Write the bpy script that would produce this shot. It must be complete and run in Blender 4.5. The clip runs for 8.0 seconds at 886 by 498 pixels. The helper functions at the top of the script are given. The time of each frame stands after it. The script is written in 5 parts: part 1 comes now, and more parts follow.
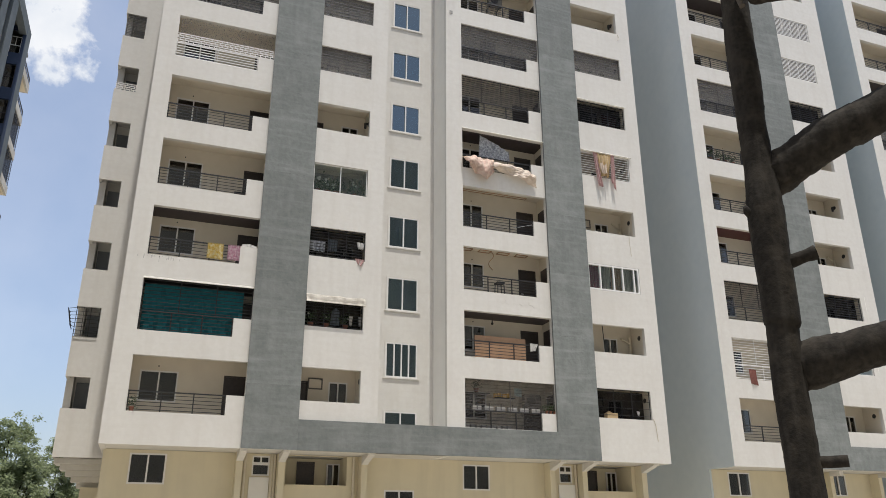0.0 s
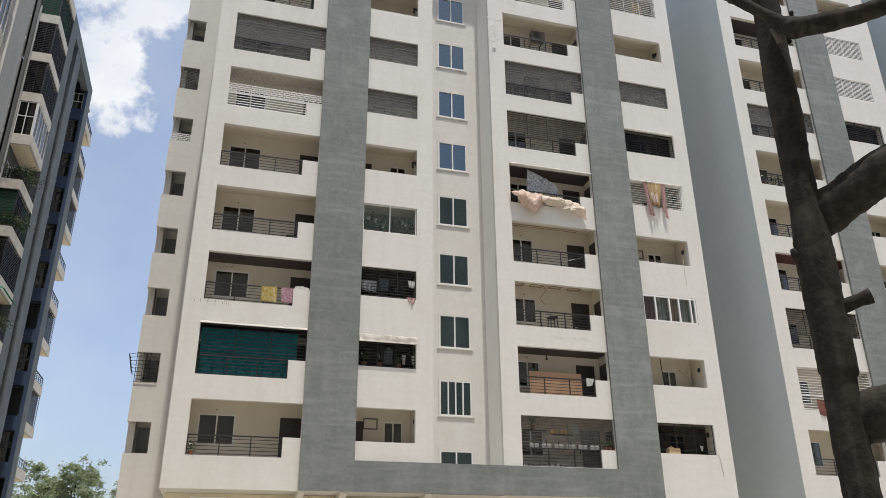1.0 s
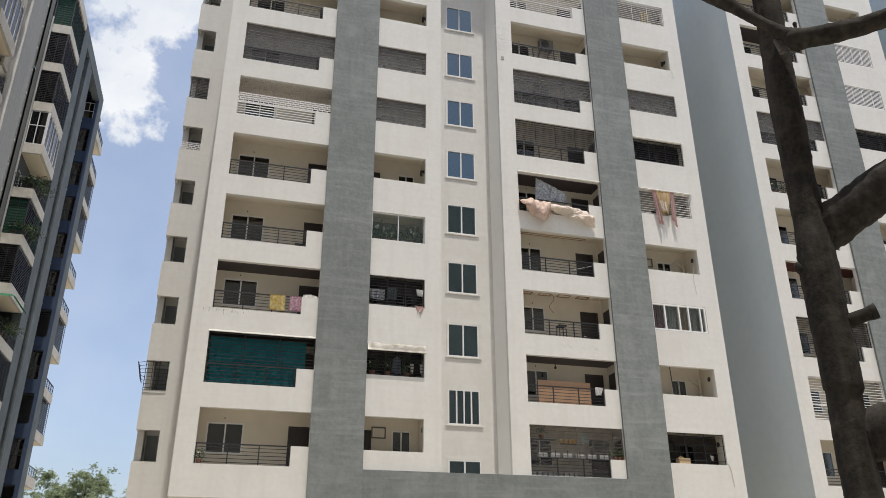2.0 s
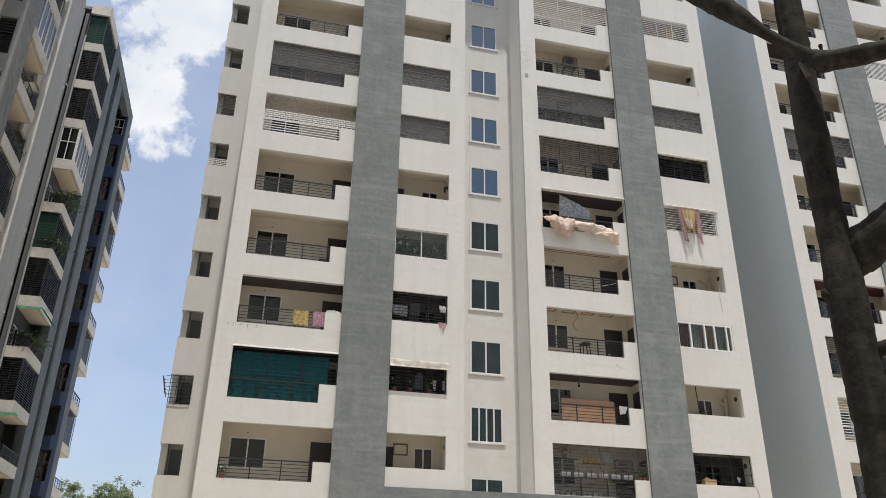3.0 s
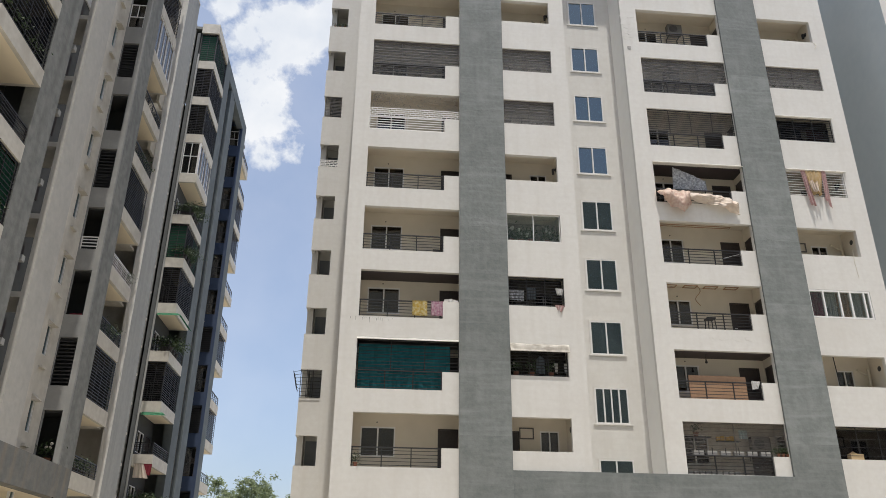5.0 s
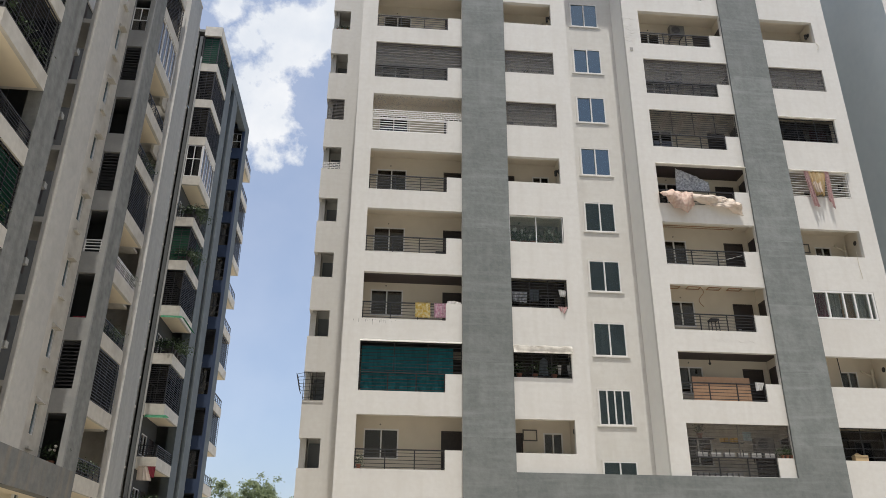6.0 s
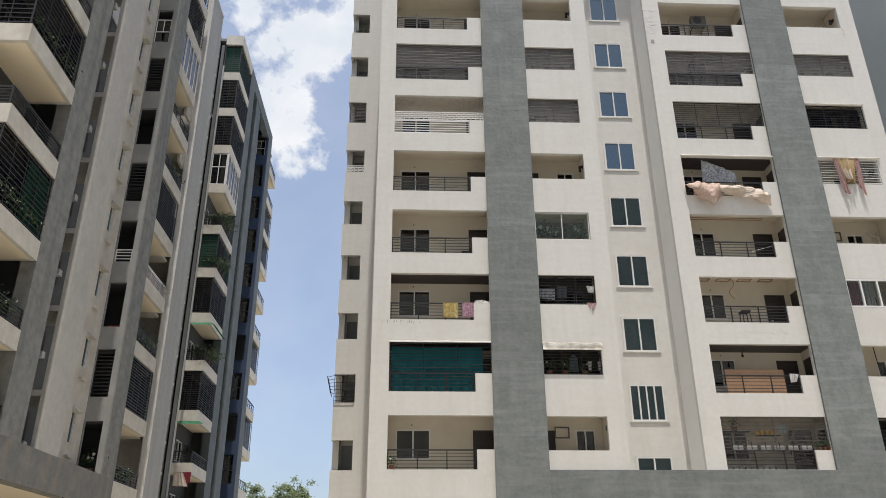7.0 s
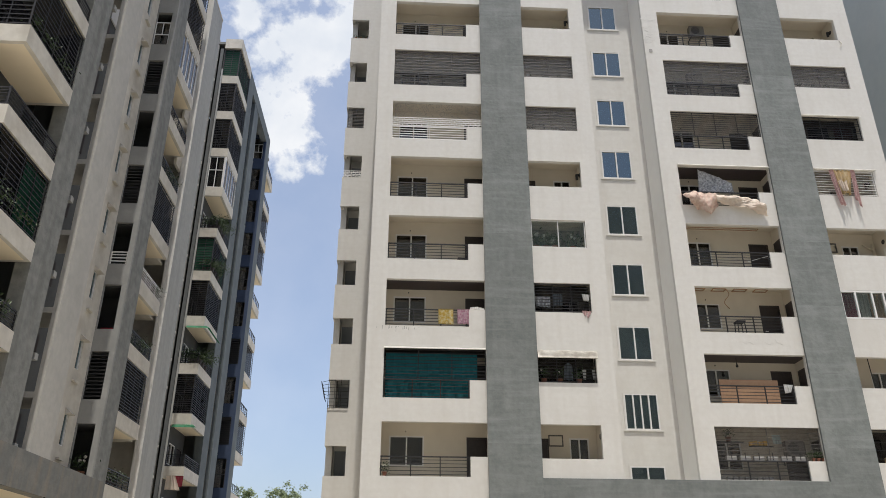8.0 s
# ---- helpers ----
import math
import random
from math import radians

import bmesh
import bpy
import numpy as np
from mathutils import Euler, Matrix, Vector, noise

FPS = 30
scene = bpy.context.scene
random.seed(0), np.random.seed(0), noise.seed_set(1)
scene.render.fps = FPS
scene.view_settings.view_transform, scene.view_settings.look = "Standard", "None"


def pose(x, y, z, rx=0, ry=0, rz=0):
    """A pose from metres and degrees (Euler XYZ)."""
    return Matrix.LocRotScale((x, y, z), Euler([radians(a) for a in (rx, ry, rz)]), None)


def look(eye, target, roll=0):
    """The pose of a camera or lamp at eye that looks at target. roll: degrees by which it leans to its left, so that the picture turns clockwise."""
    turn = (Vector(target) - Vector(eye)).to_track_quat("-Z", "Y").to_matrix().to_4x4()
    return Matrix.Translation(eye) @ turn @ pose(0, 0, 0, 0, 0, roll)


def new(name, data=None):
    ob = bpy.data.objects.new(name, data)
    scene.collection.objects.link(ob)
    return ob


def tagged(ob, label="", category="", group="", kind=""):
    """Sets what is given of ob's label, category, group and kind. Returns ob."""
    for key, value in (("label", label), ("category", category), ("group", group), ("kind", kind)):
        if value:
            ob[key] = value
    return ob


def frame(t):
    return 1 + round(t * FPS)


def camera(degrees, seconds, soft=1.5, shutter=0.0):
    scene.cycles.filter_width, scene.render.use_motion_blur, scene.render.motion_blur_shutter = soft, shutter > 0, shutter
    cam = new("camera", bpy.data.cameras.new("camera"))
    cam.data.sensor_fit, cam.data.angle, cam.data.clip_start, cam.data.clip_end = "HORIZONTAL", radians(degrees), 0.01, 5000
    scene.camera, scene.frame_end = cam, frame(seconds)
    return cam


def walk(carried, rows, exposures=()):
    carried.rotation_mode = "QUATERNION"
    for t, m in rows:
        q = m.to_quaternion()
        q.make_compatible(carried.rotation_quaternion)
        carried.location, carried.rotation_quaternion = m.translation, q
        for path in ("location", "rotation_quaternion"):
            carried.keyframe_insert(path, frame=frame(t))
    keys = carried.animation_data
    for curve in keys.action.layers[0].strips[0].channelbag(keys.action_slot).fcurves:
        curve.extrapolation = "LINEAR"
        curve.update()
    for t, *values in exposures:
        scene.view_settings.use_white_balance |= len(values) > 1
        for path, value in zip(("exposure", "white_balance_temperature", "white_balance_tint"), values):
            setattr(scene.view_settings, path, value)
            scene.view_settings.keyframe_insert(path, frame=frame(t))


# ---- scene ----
import functools

cam = camera(59.34, 8.0, soft=0.65)

# time, yaw, pitch, roll, sideways and upward shift of the carried camera
ROWS = [
    (0.0, -20.608, 20.393, -0.072, 0.001, -0.002),
    (0.5, -19.254, 20.936, -0.194, 0.020, 0.014),
    (1.0, -16.508, 22.977, -0.436, 0.075, 0.085),
    (1.5, -16.295, 23.126, -0.618, 0.098, 0.102),
    (3.0, -13.869, 24.714, 0.931, 0.129, 0.147),
    (3.5, -12.298, 24.645, -0.435, 0.096, 0.153),
    (4.0, -9.483, 23.561, -0.161, -0.004, 0.004),
    (4.5, -6.700, 23.634, 0.440, -0.040, -0.051),
    (4.7, -5.300, 23.752, 0.606, -0.032, -0.057),
    (6.0, -4.861, 23.997, 0.537, -0.030, -0.043),
    (6.5, -4.104, 23.898, -0.339, -0.039, -0.058),
    (7.0, -2.844, 24.035, -0.382, -0.075, -0.081),
    (7.5, -2.799, 24.419, 0.206, -0.059, -0.073),
    (8.0, -3.130, 24.453, 0.235, -0.056, -0.049),
]
EYE = (0.0, -30.4, 1.6)
walk(cam, [(t, pose(EYE[0] + dx, EYE[1], EYE[2] + dz, 0, 0, yaw) @ pose(0, 0, 0, 90 + pitch) @ pose(0, 0, 0, 0, 0, roll))
           for t, yaw, pitch, roll, dx, dz in ROWS],
     exposures=[(0.0, 0.35, 6350, 10), (8.0, 0.34, 6350, 10)])

# ---------------------------------------------------------------- light
SUN_UP, SUN_TURN = 78.3, 5.5          # elevation, and turn from -y towards +x
SUN_DIR = Vector((math.sin(radians(SUN_TURN)) * math.cos(radians(SUN_UP)),
                  -math.cos(radians(SUN_TURN)) * math.cos(radians(SUN_UP)), math.sin(radians(SUN_UP))))
sun = new("sun", bpy.data.lights.new("sun", "SUN"))
sun.data.energy, sun.data.angle, sun.data.color = 3.9, radians(0.53), (1.0, 0.95, 0.87)
sun.matrix_world = look(SUN_DIR * 200, (0, 0, 0))

world = bpy.data.worlds.new("sky")
scene.world = world
world.use_nodes = True
nt = world.node_tree
nt.nodes.clear()


def wnode(kind):
    return nt.nodes.new(kind)


def wmath(op, a, b=None, clamp=False):
    n = nt.nodes.new("ShaderNodeMath")
    n.operation, n.use_clamp = op, clamp
    for i, s in enumerate((a, b)):
        if s is None:
            continue
        if isinstance(s, (int, float)):
            n.inputs[i].default_value = s
        else:
            nt.links.new(s, n.inputs[i])
    return n.outputs[0]


sky = wnode("ShaderNodeTexSky")
sky.sky_type, sky.sun_disc = "NISHITA", False
sky.sun_elevation, sky.sun_rotation = radians(SUN_UP), radians(180 - SUN_TURN)
sky.altitude, sky.air_density, sky.dust_density, sky.ozone_density = 900.0, 1.0, 6.5, 1.0
coord = wnode("ShaderNodeTexCoord")
cloud_noise = wnode("ShaderNodeTexNoise")
cloud_noise.inputs["Scale"].default_value = 17.0
cloud_noise.inputs["Detail"].default_value = 9.0
cloud_noise.inputs["Roughness"].default_value = 0.60
nt.links.new(coord.outputs["Generated"], cloud_noise.inputs["Vector"])
# a bank of fair-weather cloud stands over the gap between the buildings


def cloud_bank(centre, reach):
    d = wnode("ShaderNodeVectorMath")
    d.operation = "DISTANCE"
    nt.links.new(coord.outputs["Generated"], d.inputs[0])
    d.inputs[1].default_value = centre
    return wmath("SUBTRACT", 1.0, wmath("DIVIDE", d.outputs["Value"], reach), True)


# heaps of cloud: direction and angular reach
HEAPS = [((-0.113, 0.708, 0.697), 0.13), ((-0.122, 0.772, 0.624), 0.092), ((-0.158, 0.801, 0.577), 0.062), ((-0.152, 0.837, 0.526), 0.066),
         ((-0.130, 0.840, 0.524), 0.050), ((-0.200, 0.745, 0.636), 0.045), ((-0.077, 0.753, 0.653), 0.066), ((-0.176, 0.775, 0.607), 0.050)]
near_bank = functools.reduce(lambda a, b: wmath("MAXIMUM", a, b), [cloud_bank(c, r) for c, r in HEAPS])
near_bank = wmath("POWER", near_bank, 0.6)
cover = wmath("ADD", wmath("MULTIPLY", near_bank, 1.05), wmath("MULTIPLY", wmath("SUBTRACT", cloud_noise.outputs["Fac"], 0.5), 2.2))
cover = wmath("MULTIPLY", wmath("SUBTRACT", cover, 0.40), 3.0, True)
cover = wmath("MAXIMUM", cover, 0.22)   # thin haze everywhere
mix = wnode("ShaderNodeMix")
mix.data_type = "RGBA"
nt.links.new(cover, mix.inputs["Factor"])
nt.links.new(sky.outputs["Color"], mix.inputs["A"])
shade_noise = wnode("ShaderNodeTexNoise")
shade_noise.inputs["Scale"].default_value, shade_noise.inputs["Detail"].default_value = 14.0, 7.0
nt.links.new(coord.outputs["Generated"], shade_noise.inputs["Vector"])
body = wnode("ShaderNodeMix")
body.data_type = "RGBA"
nt.links.new(wmath("MULTIPLY", wmath("SUBTRACT", shade_noise.outputs["Fac"], 0.35), 2.6, True), body.inputs["Factor"])
body.inputs["A"].default_value, body.inputs["B"].default_value = (4.0, 4.2, 4.5, 1), (5.25, 5.2, 5.15, 1)
nt.links.new(body.outputs["Result"], mix.inputs["B"])
back = wnode("ShaderNodeBackground")
back.inputs["Strength"].default_value = 0.15
nt.links.new(mix.outputs["Result"], back.inputs["Color"])
out = wnode("ShaderNodeOutputWorld")
nt.links.new(back.outputs[0], out.inputs["Surface"])


# ---------------------------------------------------------------- materials
def material(name, colour, rough=0.8, metal=0.0, grain=None, stain=None, streak=None, bump=0.0, bump_scale=40.0, spec=0.5, vary=0.0, course=None):
    """grain, stain, streak, course: (scale, strength, colour), the streaks upright and the courses level; vary: how far alike pieces differ in brightness."""
    m = bpy.data.materials.new(name)
    m.use_nodes = True
    t = m.node_tree
    b = t.nodes["Principled BSDF"]
    b.inputs["Roughness"].default_value, b.inputs["Metallic"].default_value = rough, metal
    b.inputs["Specular IOR Level"].default_value = spec
    co = t.nodes.new("ShaderNodeTexCoord").outputs["Object"]
    if vary:
        shift = t.nodes.new("ShaderNodeVectorMath")
        shift.operation = "MULTIPLY_ADD"
        t.links.new(t.nodes.new("ShaderNodeObjectInfo").outputs["Random"], shift.inputs[0])
        shift.inputs[1].default_value = (37.0, 53.0, 71.0)
        t.links.new(co, shift.inputs[2])
        co = shift.outputs[0]
    col = t.nodes.new("ShaderNodeRGB")
    col.outputs[0].default_value = (*colour, 1)
    col = col.outputs[0]
    for key, layer in (("grain", grain), ("stain", stain), ("streak", streak), ("course", course)):
        if not layer:
            continue
        scale, strength, tint = layer
        n = t.nodes.new("ShaderNodeTexNoise")
        n.inputs["Scale"].default_value, n.inputs["Detail"].default_value = scale, 5.0
        if key in ("streak", "course"):
            mp = t.nodes.new("ShaderNodeMapping")
            mp.inputs["Scale"].default_value = (1.0, 1.0, 0.08) if key == "streak" else (0.10, 0.10, 1.0)
            t.links.new(co, mp.inputs["Vector"])
            t.links.new(mp.outputs[0], n.inputs["Vector"])
        else:
            t.links.new(co, n.inputs["Vector"])
        r = t.nodes.new("ShaderNodeMapRange")
        r.inputs["From Min"].default_value, r.inputs["From Max"].default_value = (0.35, 0.7) if key == "grain" else (0.48, 0.78)
        r.inputs["To Max"].default_value = strength
        t.links.new(n.outputs["Fac"], r.inputs["Value"])
        x = t.nodes.new("ShaderNodeMix")
        x.data_type = "RGBA"
        t.links.new(r.outputs[0], x.inputs["Factor"])
        t.links.new(col, x.inputs["A"])
        x.inputs["B"].default_value = (*tint, 1)
        col = x.outputs["Result"]
    if vary:
        hsv = t.nodes.new("ShaderNodeHueSaturation")
        r = t.nodes.new("ShaderNodeMapRange")
        r.inputs["To Min"].default_value, r.inputs["To Max"].default_value = 1 - vary, 1 + vary
        t.links.new(t.nodes.new("ShaderNodeObjectInfo").outputs["Random"], r.inputs["Value"])
        t.links.new(r.outputs[0], hsv.inputs["Value"])
        t.links.new(col, hsv.inputs["Color"])
        col = hsv.outputs["Color"]
    t.links.new(col, b.inputs["Base Color"])
    if bump:
        n = t.nodes.new("ShaderNodeTexNoise")
        n.inputs["Scale"].default_value, n.inputs["Detail"].default_value = bump_scale, 4.0
        t.links.new(co, n.inputs["Vector"])
        bp = t.nodes.new("ShaderNodeBump")
        bp.inputs["Strength"].default_value, bp.inputs["Distance"].default_value = bump, 0.02
        t.links.new(n.outputs["Fac"], bp.inputs["Height"])
        t.links.new(bp.outputs[0], b.inputs["Normal"])
    return m


def glass_material(name, tint, ior, gloss_rough=0.03, gloss=(0.86, 0.95, 0.96)):
    m = bpy.data.materials.new(name)
    m.use_nodes = True
    t = m.node_tree
    t.nodes.clear()
    fr = t.nodes.new("ShaderNodeFresnel")
    fr.inputs["IOR"].default_value = ior or 1.5
    tr = t.nodes.new("ShaderNodeBsdfTransparent")
    tr.inputs["Color"].default_value = (*tint, 1)
    gl = t.nodes.new("ShaderNodeBsdfGlossy")
    gl.inputs["Roughness"].default_value = gloss_rough
    gl.inputs["Color"].default_value = (*gloss, 1)
    mx = t.nodes.new("ShaderNodeMixShader")
    if ior:
        t.links.new(fr.outputs[0], mx.inputs[0])
    else:
        mx.inputs[0].default_value = 0.07
    t.links.new(tr.outputs[0], mx.inputs[1])
    t.links.new(gl.outputs[0], mx.inputs[2])
    o = t.nodes.new("ShaderNodeOutputMaterial")
    t.links.new(mx.outputs[0], o.inputs["Surface"])
    return m


def net_material(name, colour, open_share):
    """Fine net: threads of a colour, and the share of light that passes between them."""
    m = bpy.data.materials.new(name)
    m.use_nodes = True
    t = m.node_tree
    t.nodes.clear()
    tr = t.nodes.new("ShaderNodeBsdfTransparent")
    di = t.nodes.new("ShaderNodeBsdfDiffuse")
    di.inputs["Color"].default_value = (*colour, 1)
    n = t.nodes.new("ShaderNodeTexNoise")
    n.inputs["Scale"].default_value = 3.0
    r = t.nodes.new("ShaderNodeMapRange")
    r.inputs["To Min"].default_value, r.inputs["To Max"].default_value = open_share - 0.12, open_share + 0.12
    t.links.new(t.nodes.new("ShaderNodeTexCoord").outputs["Object"], n.inputs["Vector"])
    t.links.new(n.outputs["Fac"], r.inputs["Value"])
    mx = t.nodes.new("ShaderNodeMixShader")
    t.links.new(r.outputs[0], mx.inputs[0])
    t.links.new(di.outputs[0], mx.inputs[1])
    t.links.new(tr.outputs[0], mx.inputs[2])
    o = t.nodes.new("ShaderNodeOutputMaterial")
    t.links.new(mx.outputs[0], o.inputs["Surface"])
    return m


# dark see-through sheet that stands for the shade inside balconies
SHADE_NET = net_material("dark_shade_net", (0.02, 0.02, 0.022), 0.42)
THIN_NET = net_material("thin_insect_net", (0.17, 0.16, 0.15), 0.82)
DUSTY_NET = net_material("dusty_insect_net", (0.31, 0.31, 0.305), 0.66)
WHITE = material("white_wall_paint", (0.665, 0.65, 0.61), 0.85, grain=(5.0, 0.45, (0.585, 0.56, 0.515)), stain=(0.45, 0.45, (0.56, 0.53, 0.48)),
                 streak=(2.6, 0.40, (0.55, 0.52, 0.47)), bump=0.2, bump_scale=4.0, course=(5.0, 0.40, (0.58, 0.56, 0.52)))
SIDE_GREY = material("pale_grey_wall_paint", (0.55, 0.60, 0.605), 0.85, grain=(2.2, 0.35, (0.47, 0.53, 0.545)), stain=(0.3, 0.6, (0.60, 0.635, 0.63)), bump=0.2, bump_scale=6.0)
# pale paint, lifted to hold the return walls' bounce light in its colour
RETURN_GREY = material("lifted_pale_wall_paint", (0.80, 0.785, 0.74), 0.85, grain=(2.2, 0.35, (0.72, 0.70, 0.66)), stain=(0.3, 0.5, (0.70, 0.68, 0.63)), bump=0.2, bump_scale=6.0)
GREY = material("grey_wall_paint", (0.190, 0.206, 0.196), 0.85, grain=(6.0, 0.75, (0.140, 0.152, 0.147)), stain=(1.1, 0.7, (0.262, 0.274, 0.264)),
                streak=(3.2, 0.6, (0.135, 0.145, 0.141)), bump=0.45, bump_scale=7.0, vary=0.09, course=(5.0, 0.7, (0.255, 0.267, 0.260)))
OLD_GREY = material("weathered_grey_paint", (0.230, 0.233, 0.214), 0.9, grain=(3.0, 0.7, (0.125, 0.128, 0.122)), stain=(1.6, 0.8, (0.27, 0.265, 0.245)),
                    streak=(2.1, 0.55, (0.11, 0.105, 0.095)), bump=0.5, bump_scale=8.0)
RUST_GREY = material("rust_streaked_grey_paint", (0.18, 0.182, 0.170), 0.9, grain=(4.0, 0.6, (0.13, 0.13, 0.12)), stain=(1.4, 0.7, (0.28, 0.26, 0.22)), streak=(2.4, 0.6, (0.30, 0.235, 0.16)), bump=0.4, bump_scale=8.0)
# dark grey that carries the shade of the recesses in its colour
SHAFT_GREY = material("recess_shade_grey", (0.115, 0.12, 0.118), 0.9, grain=(4.0, 0.5, (0.09, 0.095, 0.092)), stain=(0.9, 0.6, (0.15, 0.15, 0.145)))
PIER_GREY = material("streaked_pale_grey_paint", (0.42, 0.419, 0.395), 0.9, grain=(4.0, 0.5, (0.30, 0.30, 0.29)), stain=(0.8, 0.7, (0.42, 0.415, 0.39)),
                     streak=(1.3, 0.6, (0.24, 0.24, 0.23)), bump=0.3, bump_scale=8.0)
CROSS_GREY = material("stained_light_grey_paint", (0.27, 0.268, 0.252), 0.9, grain=(4.0, 0.5, (0.24, 0.24, 0.23)), stain=(0.9, 0.6, (0.42, 0.41, 0.385)), streak=(2.0, 0.6, (0.22, 0.22, 0.21)), bump=0.3, bump_scale=8.0)
# wall paint with blue sky-lit shade put into its colour
BLUE_GREY = material("blue_shade_wall_paint", (0.028, 0.046, 0.090), 0.85, grain=(4.0, 0.5, (0.021, 0.035, 0.070)), stain=(0.9, 0.5, (0.038, 0.062, 0.115)))
FIN_GREY = material("pale_grey_fin_paint", (0.475, 0.455, 0.41), 0.9, grain=(3.5, 0.4, (0.34, 0.33, 0.31)), stain=(0.8, 0.5, (0.32, 0.31, 0.28)), bump=0.25, bump_scale=8.0)
TEAL_GREY = material("teal_grey_wall_paint", (0.105, 0.120, 0.126), 0.9, grain=(4.0, 0.5, (0.11, 0.135, 0.145)), stain=(0.9, 0.6, (0.18, 0.21, 0.215)), bump=0.3, bump_scale=8.0)
OLD_WHITE = material("weathered_white_paint", (0.62, 0.585, 0.51), 0.9, grain=(3.5, 0.5, (0.45, 0.415, 0.355)), stain=(0.8, 0.7, (0.40, 0.355, 0.285)),
                     streak=(1.2, 0.3, (0.34, 0.32, 0.28)), bump=0.25, bump_scale=8.0)
# off-white balcony walls with warm bounced light put into the cream
CREAM = material("bounce_warmed_balcony_paint", (0.67, 0.612, 0.51), 0.85, grain=(2.5, 0.3, (0.58, 0.52, 0.42)), stain=(0.7, 0.3, (0.51, 0.47, 0.40)), bump=0.15)
TAN = material("yellow_cream_wall_paint", (0.67, 0.605, 0.44), 0.85, grain=(2.5, 0.3, (0.61, 0.55, 0.40)), stain=(0.7, 0.4, (0.56, 0.51, 0.39)),
               streak=(2.5, 0.4, (0.52, 0.47, 0.35)), bump=0.15)
DARK_CEILING = material("dark_panel_ceiling", (0.040, 0.031, 0.033), 0.5, grain=(6.0, 0.5, (0.06, 0.047, 0.048)))
RED_CEILING = material("dark_red_panel_ceiling", (0.085, 0.022, 0.022), 0.5, grain=(6.0, 0.5, (0.06, 0.018, 0.018)))
# deep shade inside balconies and loggias, put into the wall colour
SHADED_GREY = material("balcony_shade_grey", (0.055, 0.057, 0.057), 0.85, grain=(2.5, 0.4, (0.04, 0.042, 0.042)), stain=(0.8, 0.4, (0.075, 0.075, 0.073)))
INSIDE = material("dim_room_plaster", (0.32, 0.30, 0.27), 0.9, stain=(0.6, 0.6, (0.16, 0.15, 0.14)))
FRAME = material("white_window_frame", (0.72, 0.71, 0.69), 0.45, grain=(8.0, 0.2, (0.7, 0.69, 0.67)))
DOOR = material("dark_brown_door", (0.035, 0.028, 0.026), 0.4, grain=(9.0, 0.6, (0.06, 0.045, 0.04)))
STEEL = material("dark_painted_steel", (0.022, 0.022, 0.024), 0.5, 0.0, grain=(20.0, 0.5, (0.04, 0.036, 0.034)))
SLATE_DOOR = material("slate_grey_door_paint", (0.25, 0.27, 0.29), 0.6, grain=(4.0, 0.4, (0.21, 0.23, 0.25)))
BROWN_STEEL = material("brown_painted_steel", (0.11, 0.10, 0.092), 0.5, 0.0, grain=(20.0, 0.5, (0.15, 0.135, 0.12)))
WHITE_STEEL = material("white_painted_steel", (0.80, 0.79, 0.77), 0.45, grain=(12.0, 0.3, (0.65, 0.62, 0.58)))
PVC = material("ivory_drain_pipe", (0.62, 0.56, 0.44), 0.5, grain=(10.0, 0.3, (0.5, 0.45, 0.36)))
GLASS = glass_material("tinted_window_glass", (0.30, 0.33, 0.32), 2.4, 0.03, (0.74, 0.92, 1.0))
DIM_GLASS = glass_material("dark_room_window_glass", (0.30, 0.28, 0.27), 1.95, 0.03, (0.95, 0.92, 0.88))
CLEAR = glass_material("clear_window_glass", (0.90, 0.92, 0.91), 0)
GREEN_NET = material("green_shade_net", (0.010, 0.165, 0.195), 0.9, grain=(14.0, 0.5, (0.007, 0.12, 0.14)), stain=(1.5, 0.6, (0.012, 0.235, 0.26)))
LEAF_GREEN_NET = material("grass_green_net", (0.008, 0.070, 0.038), 0.9, grain=(14.0, 0.6, (0.006, 0.035, 0.016)))
SOFFIT = material("cream_soffit_paint", (0.80, 0.70, 0.52), 0.85, grain=(2.5, 0.3, (0.72, 0.62, 0.46)), stain=(0.7, 0.3, (0.62, 0.54, 0.42)))
FAR_WALL = material("plain_far_plaster", (0.50, 0.49, 0.43), 0.9, grain=(0.3, 0.6, (0.34, 0.37, 0.30)), stain=(0.08, 0.7, (0.60, 0.57, 0.50)))
GREY_NET = material("grey_insect_net", (0.30, 0.29, 0.275), 0.9, grain=(9.0, 0.6, (0.42, 0.41, 0.38)))
SOIL = material("ground_concrete", (0.40, 0.365, 0.305), 0.95, grain=(1.5, 0.5, (0.28, 0.27, 0.25)), stain=(0.05, 0.7, (0.26, 0.25, 0.22)), bump=0.4, bump_scale=3.0)
BARK = material("grey_brown_bark", (0.026, 0.023, 0.019), 0.95, grain=(55.0, 0.8, (0.011, 0.0095, 0.0085)), stain=(16.0, 0.6, (0.062, 0.053, 0.041)), streak=(30.0, 0.65, (0.052, 0.047, 0.040)), bump=0.16, bump_scale=95.0, spec=0.15)
FADED_BARK = material("pale_cut_wood", (0.085, 0.072, 0.058), 0.9, grain=(40.0, 0.7, (0.05, 0.042, 0.034)))
TREE_LEAF = material("far_green_leaf", (0.085, 0.118, 0.06), 0.55, grain=(1.2, 0.7, (0.125, 0.145, 0.090)), stain=(0.5, 0.5, (0.075, 0.095, 0.052)))
t = TREE_LEAF.node_tree
thin = t.nodes.new("ShaderNodeBsdfTranslucent")
thin.inputs["Color"].default_value = (0.32, 0.37, 0.20, 1)
both = t.nodes.new("ShaderNodeMixShader")
